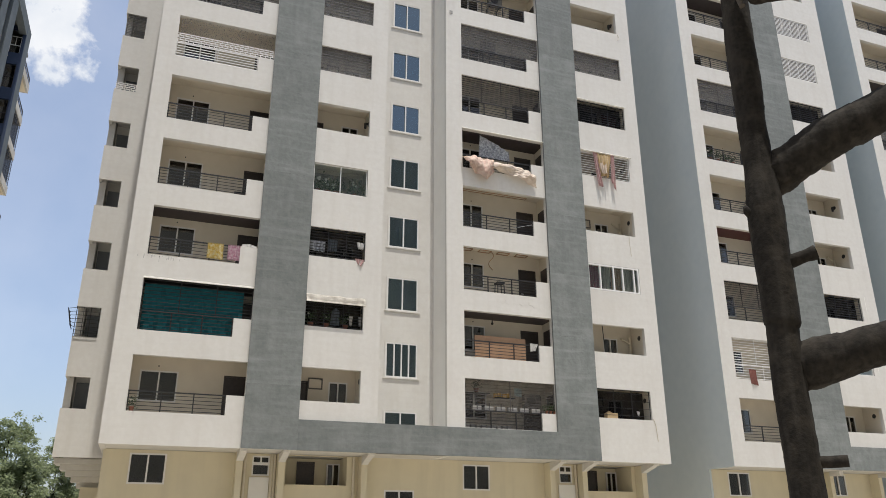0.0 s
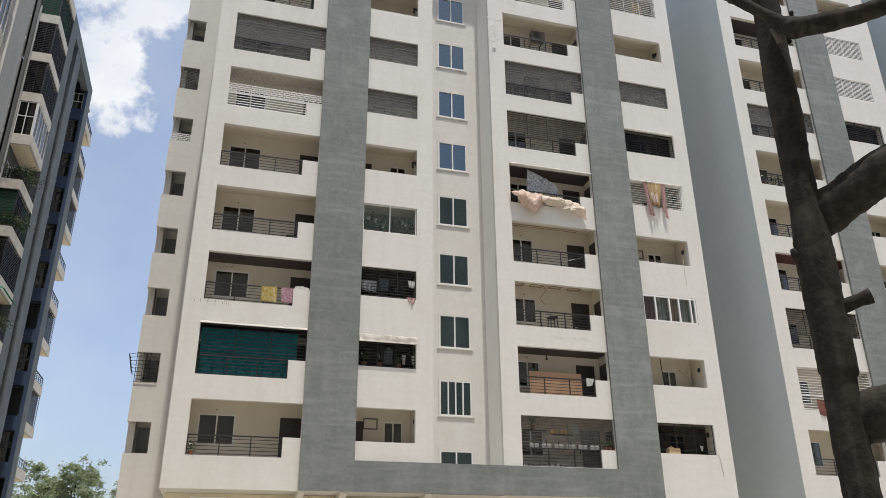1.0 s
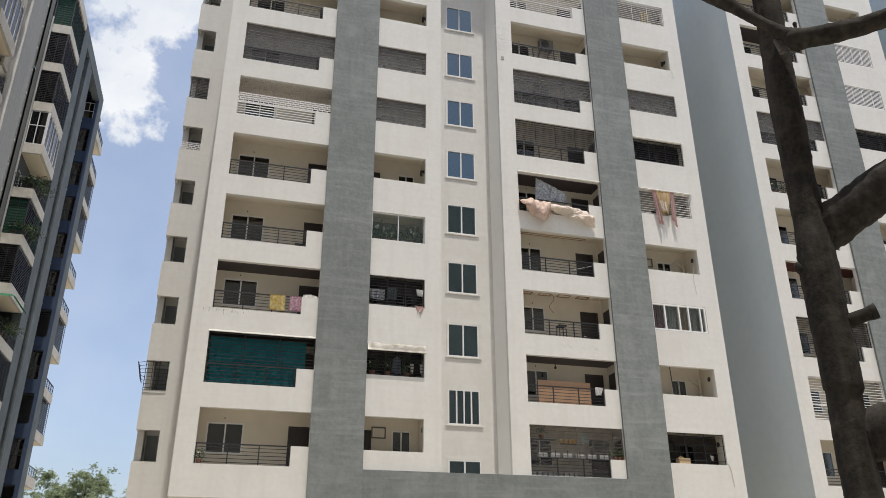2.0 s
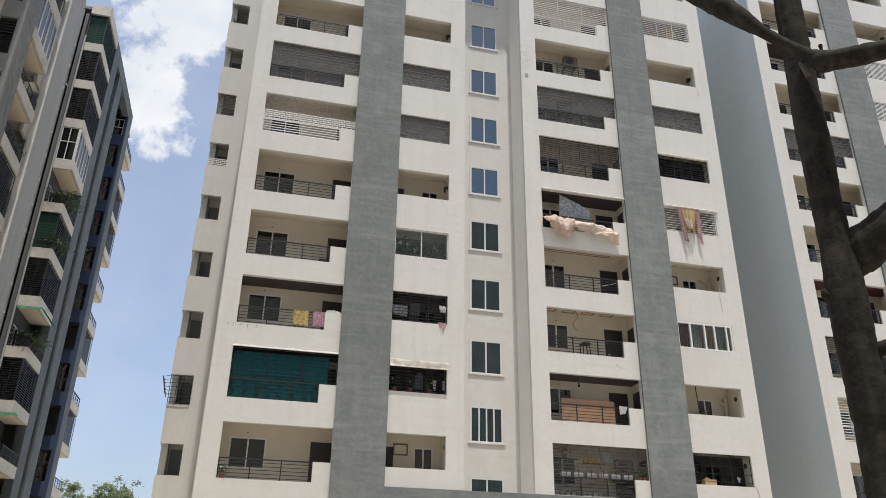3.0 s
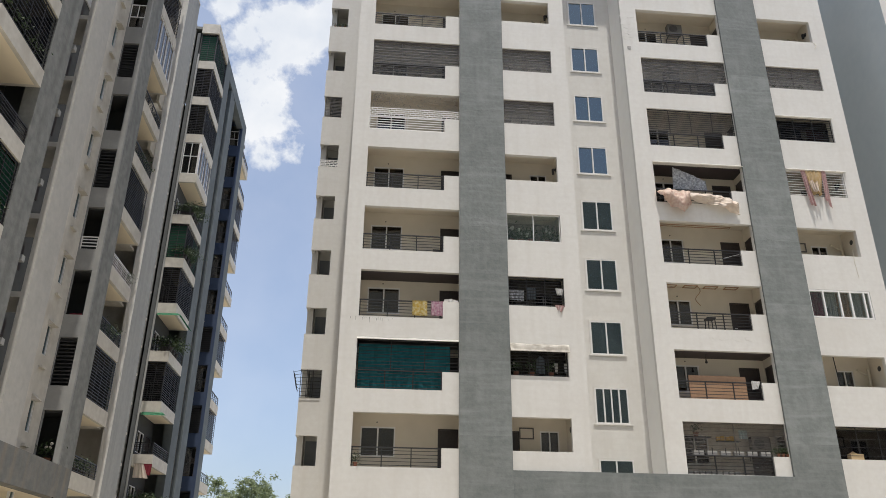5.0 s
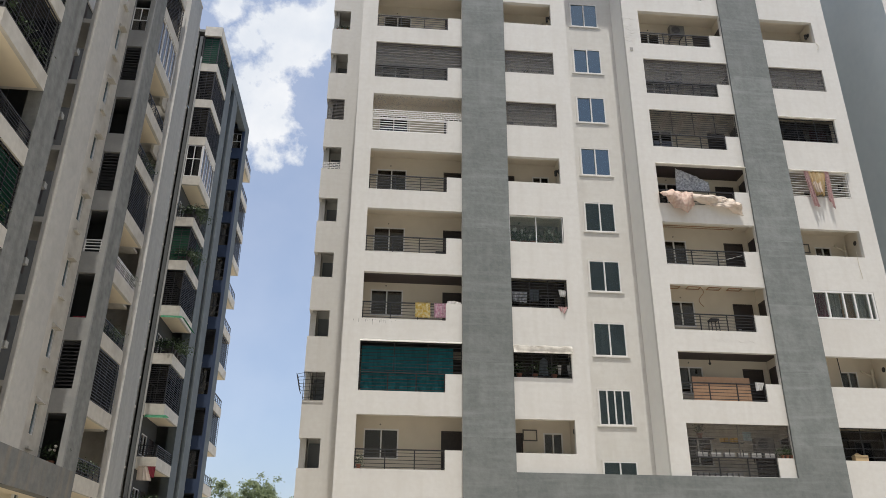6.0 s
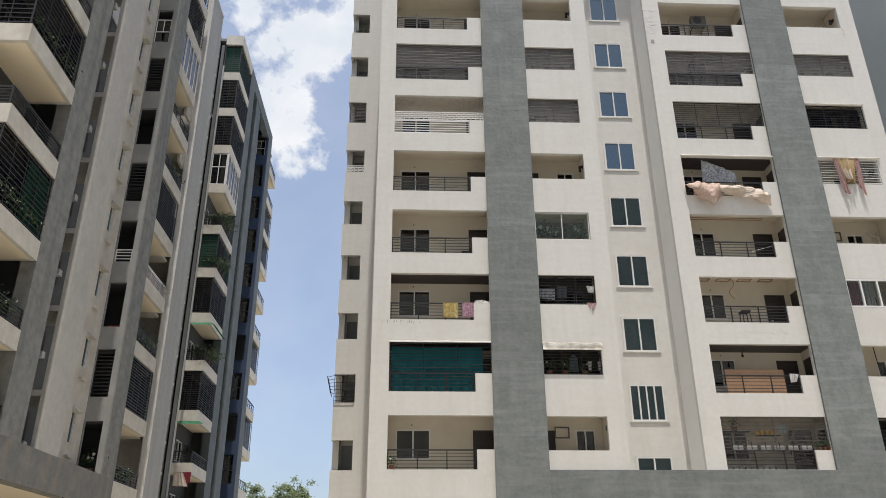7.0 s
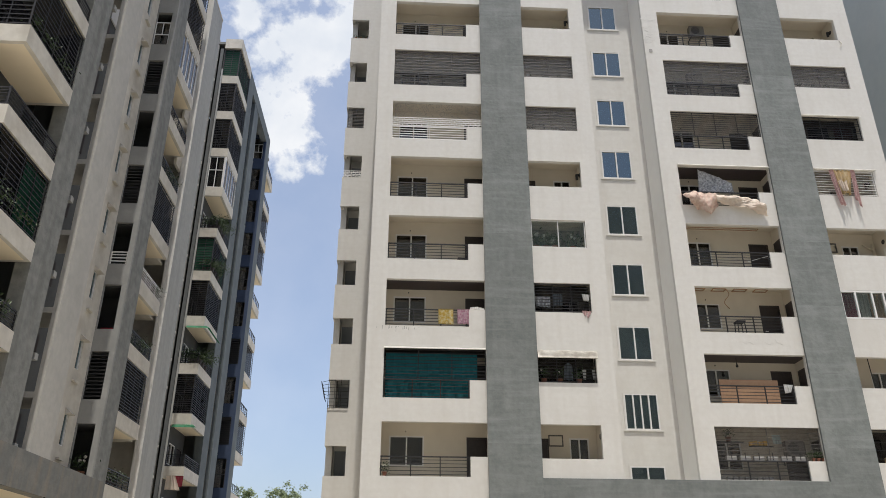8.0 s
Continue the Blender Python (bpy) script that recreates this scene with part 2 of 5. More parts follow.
both.inputs[0].default_value = 0.55
t.links.new(t.nodes["Principled BSDF"].outputs[0], both.inputs[1])
t.links.new(thin.outputs[0], both.inputs[2])
t.links.new(both.outputs[0], t.nodes["Material Output"].inputs["Surface"])
LEAF = material("green_leaf", (0.036, 0.068, 0.022), 0.6, grain=(1.2, 0.7, (0.060, 0.085, 0.032)), stain=(0.5, 0.6, (0.03, 0.06, 0.02)))
POT = material("terracotta_pot", (0.21, 0.085, 0.05), 0.85, grain=(12.0, 0.5, (0.15, 0.065, 0.045)))
DARK_POT = material("dark_plastic_pot", (0.035, 0.03, 0.027), 0.6, grain=(12.0, 0.5, (0.06, 0.045, 0.035)))
MACHINE = material("dusty_grey_enamel", (0.17, 0.158, 0.14), 0.55, grain=(9.0, 0.5, (0.10, 0.092, 0.08)))
WOOD = material("plywood_board", (0.36, 0.22, 0.13), 0.7, grain=(9.0, 0.6, (0.28, 0.165, 0.095)), stain=(1.5, 0.4, (0.42, 0.27, 0.16)))


def cloth(name, colour, second=None, scale=9.0):
    return material(name, colour, 0.95, grain=(scale, 0.9, second) if second else (scale, 0.3, tuple(c * 0.75 for c in colour)), bump=0.2, bump_scale=25.0)


# ---------------------------------------------------------------- building blocks of meshes
def box(bm, x0, x1, y0, y1, z0, z1):
    v = [bm.verts.new(p) for p in ((x0, y0, z0), (x1, y0, z0), (x1, y1, z0), (x0, y1, z0), (x0, y0, z1), (x1, y0, z1), (x1, y1, z1), (x0, y1, z1))]
    for f in ((3, 2, 1, 0), (4, 5, 6, 7), (0, 1, 5, 4), (1, 2, 6, 5), (2, 3, 7, 6), (3, 0, 4, 7)):
        bm.faces.new([v[i] for i in f])
    return bm


def boxes(*list_of):
    bm = bmesh.new()
    for b in list_of:
        box(bm, *b)
    return bm


def tube(bm, p0, p1, r, sides=8, r1=None):
    p0, p1 = Vector(p0), Vector(p1)
    q = (p1 - p0).to_track_quat("Z", "Y")
    rings = []
    for p, rad in ((p0, r), (p1, r if r1 is None else r1)):
        rings.append([bm.verts.new(p + q @ Vector((rad * math.cos(a), rad * math.sin(a), 0))) for a in (2 * math.pi * i / sides for i in range(sides))])
    for i in range(sides):
        bm.faces.new((rings[0][i], rings[0][(i + 1) % sides], rings[1][(i + 1) % sides], rings[1][i]))
    bm.faces.new(rings[0][::-1])
    bm.faces.new(rings[1])
    return bm


def mesh_of(name, bm, mat):
    me = bpy.data.meshes.new(name)
    bm.to_mesh(me)
    bm.free()
    me.materials.append(mat)
    return me


def part(name, bm, mat, parent, label=""):
    ob = new(name, bm if isinstance(bm, bpy.types.Mesh) else mesh_of(name, bm, mat))
    ob.parent = parent
    if label:
        ob["label"] = label
    return ob


def thing(name, label, category, m=None, group="", kind=""):
    ob = new(name)
    ob.empty_display_size = 0.3
    if m is not None:
        ob.matrix_world = m
    return tagged(ob, label, category, group, kind)


def solid(name, bm, mat, label, category, m=None, group="", kind=""):
    ob = new(name, mesh_of(name, bm, mat))
    if m is not None:
        ob.matrix_world = m
    return tagged(ob, label, category, group, kind)


SHARED = {}


def shared(name, key, make, mat):
    full = (name, mat.name, *[round(k, 3) if isinstance(k, float) else k for k in key])
    if full not in SHARED:
        SHARED[full] = mesh_of(name, make(), mat)
    return SHARED[full]


def piece(name, size, at, mat, parent, label=""):
    """A bar or panel of a size (x, y, z), its centre at a place in the parent's own frame, on a mesh that alike pieces share."""
    sx, sy, sz = (s / 2 for s in size)
    ob = part(name, shared(name, size, lambda: boxes((-sx, sx, -sy, sy, -sz, sz)), mat), mat, parent, label)
    ob.location = at
    return ob


def holed(u0, u1, z0, z1, d0, d1, holes):
    """A wall slab in the plane of u and z with rectangular holes (u0, u1, z0, z1) through it."""
    us = sorted({u0, u1, *[min(max(h, u0), u1) for hole in holes for h in hole[:2]]})
    zs = sorted({z0, z1, *[min(max(h, z0), z1) for hole in holes for h in hole[2:]]})
    full = [[not any(h[0] - 1e-6 <= (a + b) / 2 <= h[1] + 1e-6 and h[2] <= (c + d) / 2 <= h[3] for h in holes)
             for c, d in zip(zs, zs[1:])] for a, b in zip(us, us[1:])]
    verts, faces, seen = [], [], {}

    def v(u, d, z):
        key = (round(u, 4), round(d, 4), round(z, 4))
        if key not in seen:
            seen[key] = len(verts)
            verts.append(key)
        return seen[key]

    nu, nz = len(us) - 1, len(zs) - 1
    ok = lambda i, j: 0 <= i < nu and 0 <= j < nz and full[i][j]
    for i in range(nu):
        for j in range(nz):
            if not full[i][j]:
                continue
            a, b, c, d = us[i], us[i + 1], zs[j], zs[j + 1]
            faces.append((v(a, d0, c), v(b, d0, c), v(b, d0, d), v(a, d0, d)))
            faces.append((v(b, d1, c), v(a, d1, c), v(a, d1, d), v(b, d1, d)))
            if not ok(i - 1, j):
                faces.append((v(a, d1, c), v(a, d0, c), v(a, d0, d), v(a, d1, d)))
            if not ok(i + 1, j):
                faces.append((v(b, d0, c), v(b, d1, c), v(b, d1, d), v(b, d0, d)))
            if not ok(i, j - 1):
                faces.append((v(a, d1, c), v(b, d1, c), v(b, d0, c), v(a, d0, c)))
            if not ok(i, j + 1):
                faces.append((v(a, d0, d), v(b, d0, d), v(b, d1, d), v(a, d1, d)))
    me = bpy.data.meshes.new("wall")
    me.from_pydata(verts, [], faces)
    return me


def wall(name, mat, parent, *args, label=""):
    me = holed(*args)
    me.materials.append(mat)
    return part(name, me, mat, parent, label)


# ---------------------------------------------------------------- parts of the apartment buildings, in a frame of u (along), d (inwards), z
def window(parent, u0, u1, z0, z1, d, panes=2, depth=0.10, edge=0.055, glass=None, trim=False):
    """A sliding window: a white frame with mullions, a pane of tinted glass in each field."""
    n = panes if isinstance(panes, (list, tuple)) else [i / panes for i in range(panes + 1)]
    xs = [u0 + (u1 - u0) * f for f in n]
    last = len(xs) - 1
    fields = [(a + (edge if i == 0 else edge / 2), b - (edge if i + 1 == last else edge / 2), z0 + edge, z1 - edge) for i, (a, b) in enumerate(zip(xs, xs[1:]))]
    ob = wall("window", FRAME, parent, u0, u1, z0, z1, d, d + depth, fields, label="white-framed sliding window with dark tinted glass")
    for i, (a, b, c, e) in enumerate(fields):
        p = piece("pane", (b - a + 0.01, 0.012, e - c + 0.01), ((a + b) / 2, d + depth * (0.4 if i % 2 else 0.62), (c + e) / 2), glass or GLASS, ob)
        p.visible_shadow = False
    if trim:
        w = 0.045
        wall("window_surround", WHITE, ob, u0 - w, u1 + w, z0 - 0.001, z1 + w, d - 0.003, d + 0.018, [(u0 + 0.002, u1 - 0.002, z0 - 0.01, z1 - 0.002)])
        part("window_sill", boxes((u0 - 2.4 * w, u1 + 2.4 * w, d - 0.020, d + 0.018, z0 - 0.052, z0 - 0.004)), WHITE, ob)
    return ob


def door(parent, u0, u1, z0, z1, d):
    ob = part("door", boxes((u0 + 0.06, u1 - 0.06, d + 0.03, d + 0.08, z0, z1 - 0.06)), DOOR, parent, "dark brown flush balcony door")
    wall("door_frame", DOOR, ob, u0, u1, z0, z1, d - 0.01, d + 0.1, [(u0 + 0.06, u1 - 0.06, z0 - 1, z1 - 0.06)])
    part("door_handle", boxes((u0 + 0.12, u0 + 0.24, d - 0.02, d + 0.028, z0 + 1.0, z0 + 1.03)), WHITE_STEEL, ob)
    return ob


def railing(parent, u0, u1, z0, height, d, rails=5, posts=4, mat=None, along="u", bar=0.022):
    """A handrail on square posts with level rails between; along "d" it runs inwards from u0 at d to u1."""
    mat = mat or STEEL
    white = mat is WHITE_STEEL
    length = u1 - u0
    flip = along == "d"

    def at(s, off, z):
        return (d + off, u0 + s, z) if flip else (u0 + s, d + off, z)

    def size(a, b, c):
        return (b, a, c) if flip else (a, b, c)

    ob = piece("railing", size(length, 0.05, 0.045), at(length / 2, 0, z0 + height + 0.022), mat, parent, "white steel balcony railing" if white else "dark steel balcony railing with level rails")
    base = Vector(ob.location)
    for i in range(posts):
        piece("post", (0.04, 0.04, height), Vector(at(0.03 + (length - 0.06) * i / (posts - 1), 0, z0 + height / 2)) - base, mat, ob)
    for i in range(rails):
        piece("rail", size(length, 0.018, bar), Vector(at(length / 2, -0.03, z0 + height * (i + 0.55) / (rails + 0.3))) - base, mat, ob)
    return ob


def grille(parent, u0, u1, z0, z1, d, bars, uprights, mat, thick=0.022, label="", along="u"):
    """A cage front: a top rail that carries a few uprights and many level bars."""
    flip = along == "d"
    length = u1 - u0

    def at(s, off, z):
        return (d + off, u0 + s, z) if flip else (u0 + s, d + off, z)

    def size(a, b, c):
        return (b, a, c) if flip else (a, b, c)

    ob = piece("grille", size(length, 0.03, 0.03), at(length / 2, 0, z1 - 0.015), mat, parent,
               label or ("white steel grille of level bars" if mat is WHITE_STEEL else "dark steel grille of level bars"))
    base = Vector(ob.location)
    for i in range(uprights):
        piece("upright", (0.028, 0.028, z1 - z0 - 0.03), Vector(at(0.02 + (length - 0.04) * i / (uprights - 1), 0, (z0 + z1 - 0.03) / 2)) - base, mat, ob)
    for i in range(bars):
        piece("bar", size(length, 0.016, thick), Vector(at(length / 2, -0.023, z0 + (z1 - z0) * (i + 0.5) / bars)) - base, mat, ob)
    return ob


def lattice(parent, u0, u1, z0, z1, d, rows, step, mat):
    """A white screen with a running-bond pattern of level bars and short staggered uprights."""
    bm = bmesh.new()
    h = (z1 - z0) / rows
    for i in range(rows + 1):
        box(bm, u0, u1, d - 0.015, d + 0.015, z0 + i * h - 0.016, z0 + i * h + 0.016)
    for i in range(rows):
        u = u0 + (step / 2 if i % 2 else 0.02)
        while u < u1:
            box(bm, u - 0.018, u + 0.018, d - 0.013, d + 0.013, z0 + i * h + 0.016, z0 + (i + 1) * h - 0.016)
            u += step
    return tagged(part("lattice_screen", bm, mat, parent, "white steel screen in a brick-bond pattern"), kind="stuff")

# ---------------------------------------------------------------- ground
g = bmesh.new()
bmesh.ops.create_grid(g, x_segments=40, y_segments=40, size=1500)
tagged(new("ground", mesh_of("ground", g, SOIL)), "grey dusty concrete yard", "ground", kind="structure")

# plain unseen wall added behind the camera, to darken reflections and cut skylight
part("yard_wall_face", boxes((-45, 70, -46.3, -46.0, 0, 47)), FAR_WALL, tagged(new("unseen_wall"), "unseen plain wall added to shape reflections and skylight", "wall", kind="structure"))

# ---------------------------------------------------------------- the white apartment block
BASE, TOP, STEP, STOREYS = 4.73, 39.1, 3.0, 11
A0, A1 = 0.73, 4.87         # long balcony
G0, G1 = 4.87, 6.95         # grey band
B0, B1 = 6.95, 9.37         # short balcony
W0, W1, WD = 10.11, 13.09, 1.70   # set-back stair wall
C0, C1 = 13.91, 18.19
H0, H1 = 18.19, 20.27
D0, D1, END = 20.27, 23.16, 23.95
DEEP = 1.30                 # depth of the balconies


def sill_long(k):
    return 5.91 + STEP * (k - 1)


def head_long(k):
    return 7.97 + STEP * (k - 1)


def sill_short(k):
    return 6.63 + STEP * (k - 1)


def head_short(k):
    return 7.95 + STEP * (k - 1)


def floor_of(k):
    return 5.42 + STEP * (k - 1)


def net_sheet(u0, u1, z0, z1, d, n=24, sag=0.05):
    """A hung sheet of net with folds."""
    bm = bmesh.new()
    rows = [[bm.verts.new((u0 + (u1 - u0) * i / n, d + sag * math.sin(i * 2.1 + j * 0.3) * (0.3 + j / 6), z1 + (z0 - z1) * j / 6 + (0.02 * math.sin(i * 1.3) if j == 6 else 0)))
             for i in range(n + 1)] for j in range(7)]
    for a, b in zip(rows, rows[1:]):
        for i in range(n):
            bm.faces.new((a[i], b[i], b[i + 1], a[i + 1]))
    bmesh.ops.solidify(bm, geom=bm.faces[:], thickness=0.006)
    return bm


def torn_net(u0, u1, z0, z1, d):
    """Scraps of fine net left hanging on threads."""
    rng = random.Random(5)
    bm = bmesh.new()
    for i in range(1100):
        u = u0 + (u1 - u0) * rng.random() ** 1.3
        z = z1 - (z1 - z0) * rng.random() ** 1.2
        w, h = rng.uniform(0.004, 0.014), rng.uniform(0.01, 0.045)
        box(bm, u - w, u + w, d - 0.002, d + 0.002, z - h, z)
    return bm


def screen_net(b, u0, u1, z0, z1, d, mat):
    part("insect_net", boxes((u0 + 0.01, u1 - 0.01, d, d + 0.004, z0, z1)), mat, b, "fine net behind the bars, dark where it stands for shade")


def long_balcony(b, k, u0, u1, front="railing", ceiling=None, win=(0.25, 1.75), reach=1.0, entry=(-0.72, 0.30)):
    """The inside of one long balcony: slab, back wall with a window and a door, notch in the parapet, front of rails or bars."""
    f, s, h = floor_of(k), sill_long(k), head_long(k)
    far = u1 + reach
    part("balcony_slab", boxes((u0 - 0.3, far, 0.2, DEEP + 0.1, f - 0.14, f)), CREAM, b)
    wu0, wu1 = u0 + win[0], u0 + win[1]
    du0, du1 = u1 + entry[0], u1 + entry[1]
    wall("balcony_back_wall", CREAM, b, u0 - 0.3, far, f, f + STEP - 0.14, DEEP, DEEP + 0.12, [(wu0, wu1, f + 1.06, f + 2.25), (du0, du1, f, f + 2.22)])
    window(b, wu0, wu1, f + 1.06, f + 2.25, DEEP + 0.01, 2, glass=DIM_GLASS)
    door(b, du0, du1, f, f + 2.22, DEEP + 0.01)
    part("balcony_side_wall", boxes((u0 - 0.3, u0 - 0.1, 0.2, DEEP, f, f + STEP - 0.14)), CREAM, b)
    part("balcony_side_wall", boxes((far - 0.15, far, 0.2, DEEP, f, f + STEP - 0.14)), CREAM, b)
    if reach < 0.9:
        side = part("side_window", boxes((far - 0.185, far - 0.152, 0.45, 1.05, f + 1.0, f + 2.18)), DOOR, b, "dark window in a balcony side wall")
        part("side_window_frame", boxes((far - 0.20, far - 0.152, 0.40, 0.445, f + 0.95, f + 2.17), (far - 0.20, far - 0.152, 1.055, 1.10, f + 0.95, f + 2.17)), DOOR, side)
    part("parapet_end", boxes((u1 - 0.68, u1 + 0.002, 0.003, 0.197, s, s + 0.75)), WHITE, b, "raised end of a white parapet")
    if ceiling is not None:
        part("false_ceiling", boxes((u0 - 0.1, far - 0.15, 0.21, DEEP - 0.005, h + 0.02, h + 0.10)), ceiling, b, "dark panelled false ceiling")
    if front == "railing":
        railing(b, u0, u1 - 0.68, s, 0.72, 0.10)
    elif front == "bars":
        railing(b, u0, u1 - 0.68, s, 0.72, 0.10)
        grille(b, u0, u1, s + 0.78, h, 0.10, 8, 4, BROWN_STEEL, 0.03)
        grille(b, u0, u1 - 0.68, s, s + 0.76, 0.13, 4, 3, BROWN_STEEL, 0.03)
        screen_net(b, u0, u1, s + 0.76, h, 0.15, DUSTY_NET)
        screen_net(b, u0, u1 - 0.68, s, s + 0.755, 0.16, DUSTY_NET)
    elif front == "light_bars":
        railing(b, u0, u1 - 0.68, s, 0.72, 0.10)
        grille(b, u0, u1, s + 0.78, h, 0.10, 9, 3, BROWN_STEEL, 0.013)
        screen_net(b, u0, u1, s + 0.76, h, 0.15, THIN_NET)
        screen_net(b, u0, u1 - 0.68, s, s + 0.755, 0.16, THIN_NET)
    elif front == "steel_bars":
        railing(b, u0, u1 - 0.68, s, 0.72, 0.10)
        grille(b, u0, u1, s + 0.78, h, 0.10, 11, 5, STEEL)
        screen_net(b, u0, u1, s + 0.76, h, 0.22, THIN_NET)
    elif front == "net":
        grille(b, u0, u1, s + 0.78, h, 0.10, 9, 4, STEEL)
        railing(b, u0, u1 - 0.68, s, 0.74, 0.10)
        part("shade_net", net_sheet(u0 + 0.08, u1 - 0.35, s + 0.03, h - 0.20, 0.20), GREEN_NET, b, "green shade net tied behind the bars")
    elif front == "lattice":
        lattice(b, u0, u1, s + 0.78, s + 1.20, 0.09, 4, 0.22, WHITE_STEEL)
        grille(b, u0, u1 - 0.68, s, s + 0.76, 0.10, 6, 3, WHITE_STEEL, 0.03)
        tagged(part("insect_net", torn_net(u0 + 0.1, u1 - 0.1, s + 1.22, h - 0.02, 0.12), GREY_NET, b, "torn dusty insect net"), kind="stuff")
    elif front == "sheets":
        grille(b, u0, u1 - 0.68, s, s + 0.76, 0.10, 6, 4, STEEL, 0.018)
    elif front == "white_bars":
        grille(b, u0, u1, s + 0.78, h, 0.10, 10, 4, WHITE_STEEL, 0.03)
        grille(b, u0, u1 - 0.68, s, s + 0.76, 0.10, 6, 3, WHITE_STEEL, 0.03)


def short_balcony(b, k, u0, u1, front="open", win=(1.40, 2.20)):
    f, s, h = floor_of(k), sill_short(k), head_short(k)
    part("balcony_slab", boxes((u0 - 0.8, u1 + 0.25, 0.2, DEEP + 0.1, f - 0.14, f)), CREAM, b)
    du0, du1 = u0 - 0.30, u0 + 0.55
    wu0, wu1 = u0 + win[0], u0 + win[1]
    wall("balcony_back_wall", CREAM, b, u0 - 0.8, u1 + 0.25, f, f + STEP - 0.14, DEEP, DEEP + 0.12, [(wu0, wu1, f + 1.06, f + 2.25), (du0, du1, f, f + 2.22)])
    window(b, wu0, wu1, f + 1.06, f + 2.25, DEEP + 0.01, 2, glass=DIM_GLASS)
    door(b, du0, du1, f, f + 2.22, DEEP + 0.01)
    part("balcony_side_wall", boxes((u0 - 0.8, u0 - 0.65, 0.2, DEEP, f, f + STEP - 0.14)), CREAM, b)
    part("balcony_side_wall", boxes((u1 + 0.1, u1 + 0.25, 0.2, DEEP, f, f + STEP - 0.14)), CREAM, b)
    if front == "bars":
        grille(b, u0, u1, s, h, 0.10, 8, 3, BROWN_STEEL, 0.03)
        screen_net(b, u0, u1, s, h, 0.14, DUSTY_NET)
    elif front == "thin_bars":
        grille(b, u0, u1, s, h, 0.10, 4, 4, STEEL, 0.014)
        screen_net(b, u0, u1, s, h, 0.62, SHADE_NET)
    elif front == "dark_bars":
        grille(b, u0, u1, s, h, 0.10, 10, 4, STEEL)
        screen_net(b, u0, u1, s, h, 0.40, SHADE_NET)
    elif front == "white_bars":
        grille(b, u0, u1, s, h, 0.06, 10, 4, WHITE_STEEL, 0.021)
        screen_net(b, u0, u1, s, h, 0.30, THIN_NET)
    elif front == "pale_bars":
        grille(b, u0, u1, s, h, 0.06, 14, 5, WHITE_STEEL, 0.034)
        screen_net(b, u0, u1, s, h, 0.12, DUSTY_NET)
    elif front == "glass":
        window(b, u0 + 0.02, u1 - 0.02, s + 0.01, h - 0.01, 0.05, 2, edge=0.03, glass=CLEAR)
    elif front == "glass5":
        window(b, u0 + 0.02, u1 - 0.02, s + 0.01, h - 0.01, 0.0, [0, 0.24, 0.50, 0.68, 0.90, 1.0], edge=0.075, glass=CLEAR)


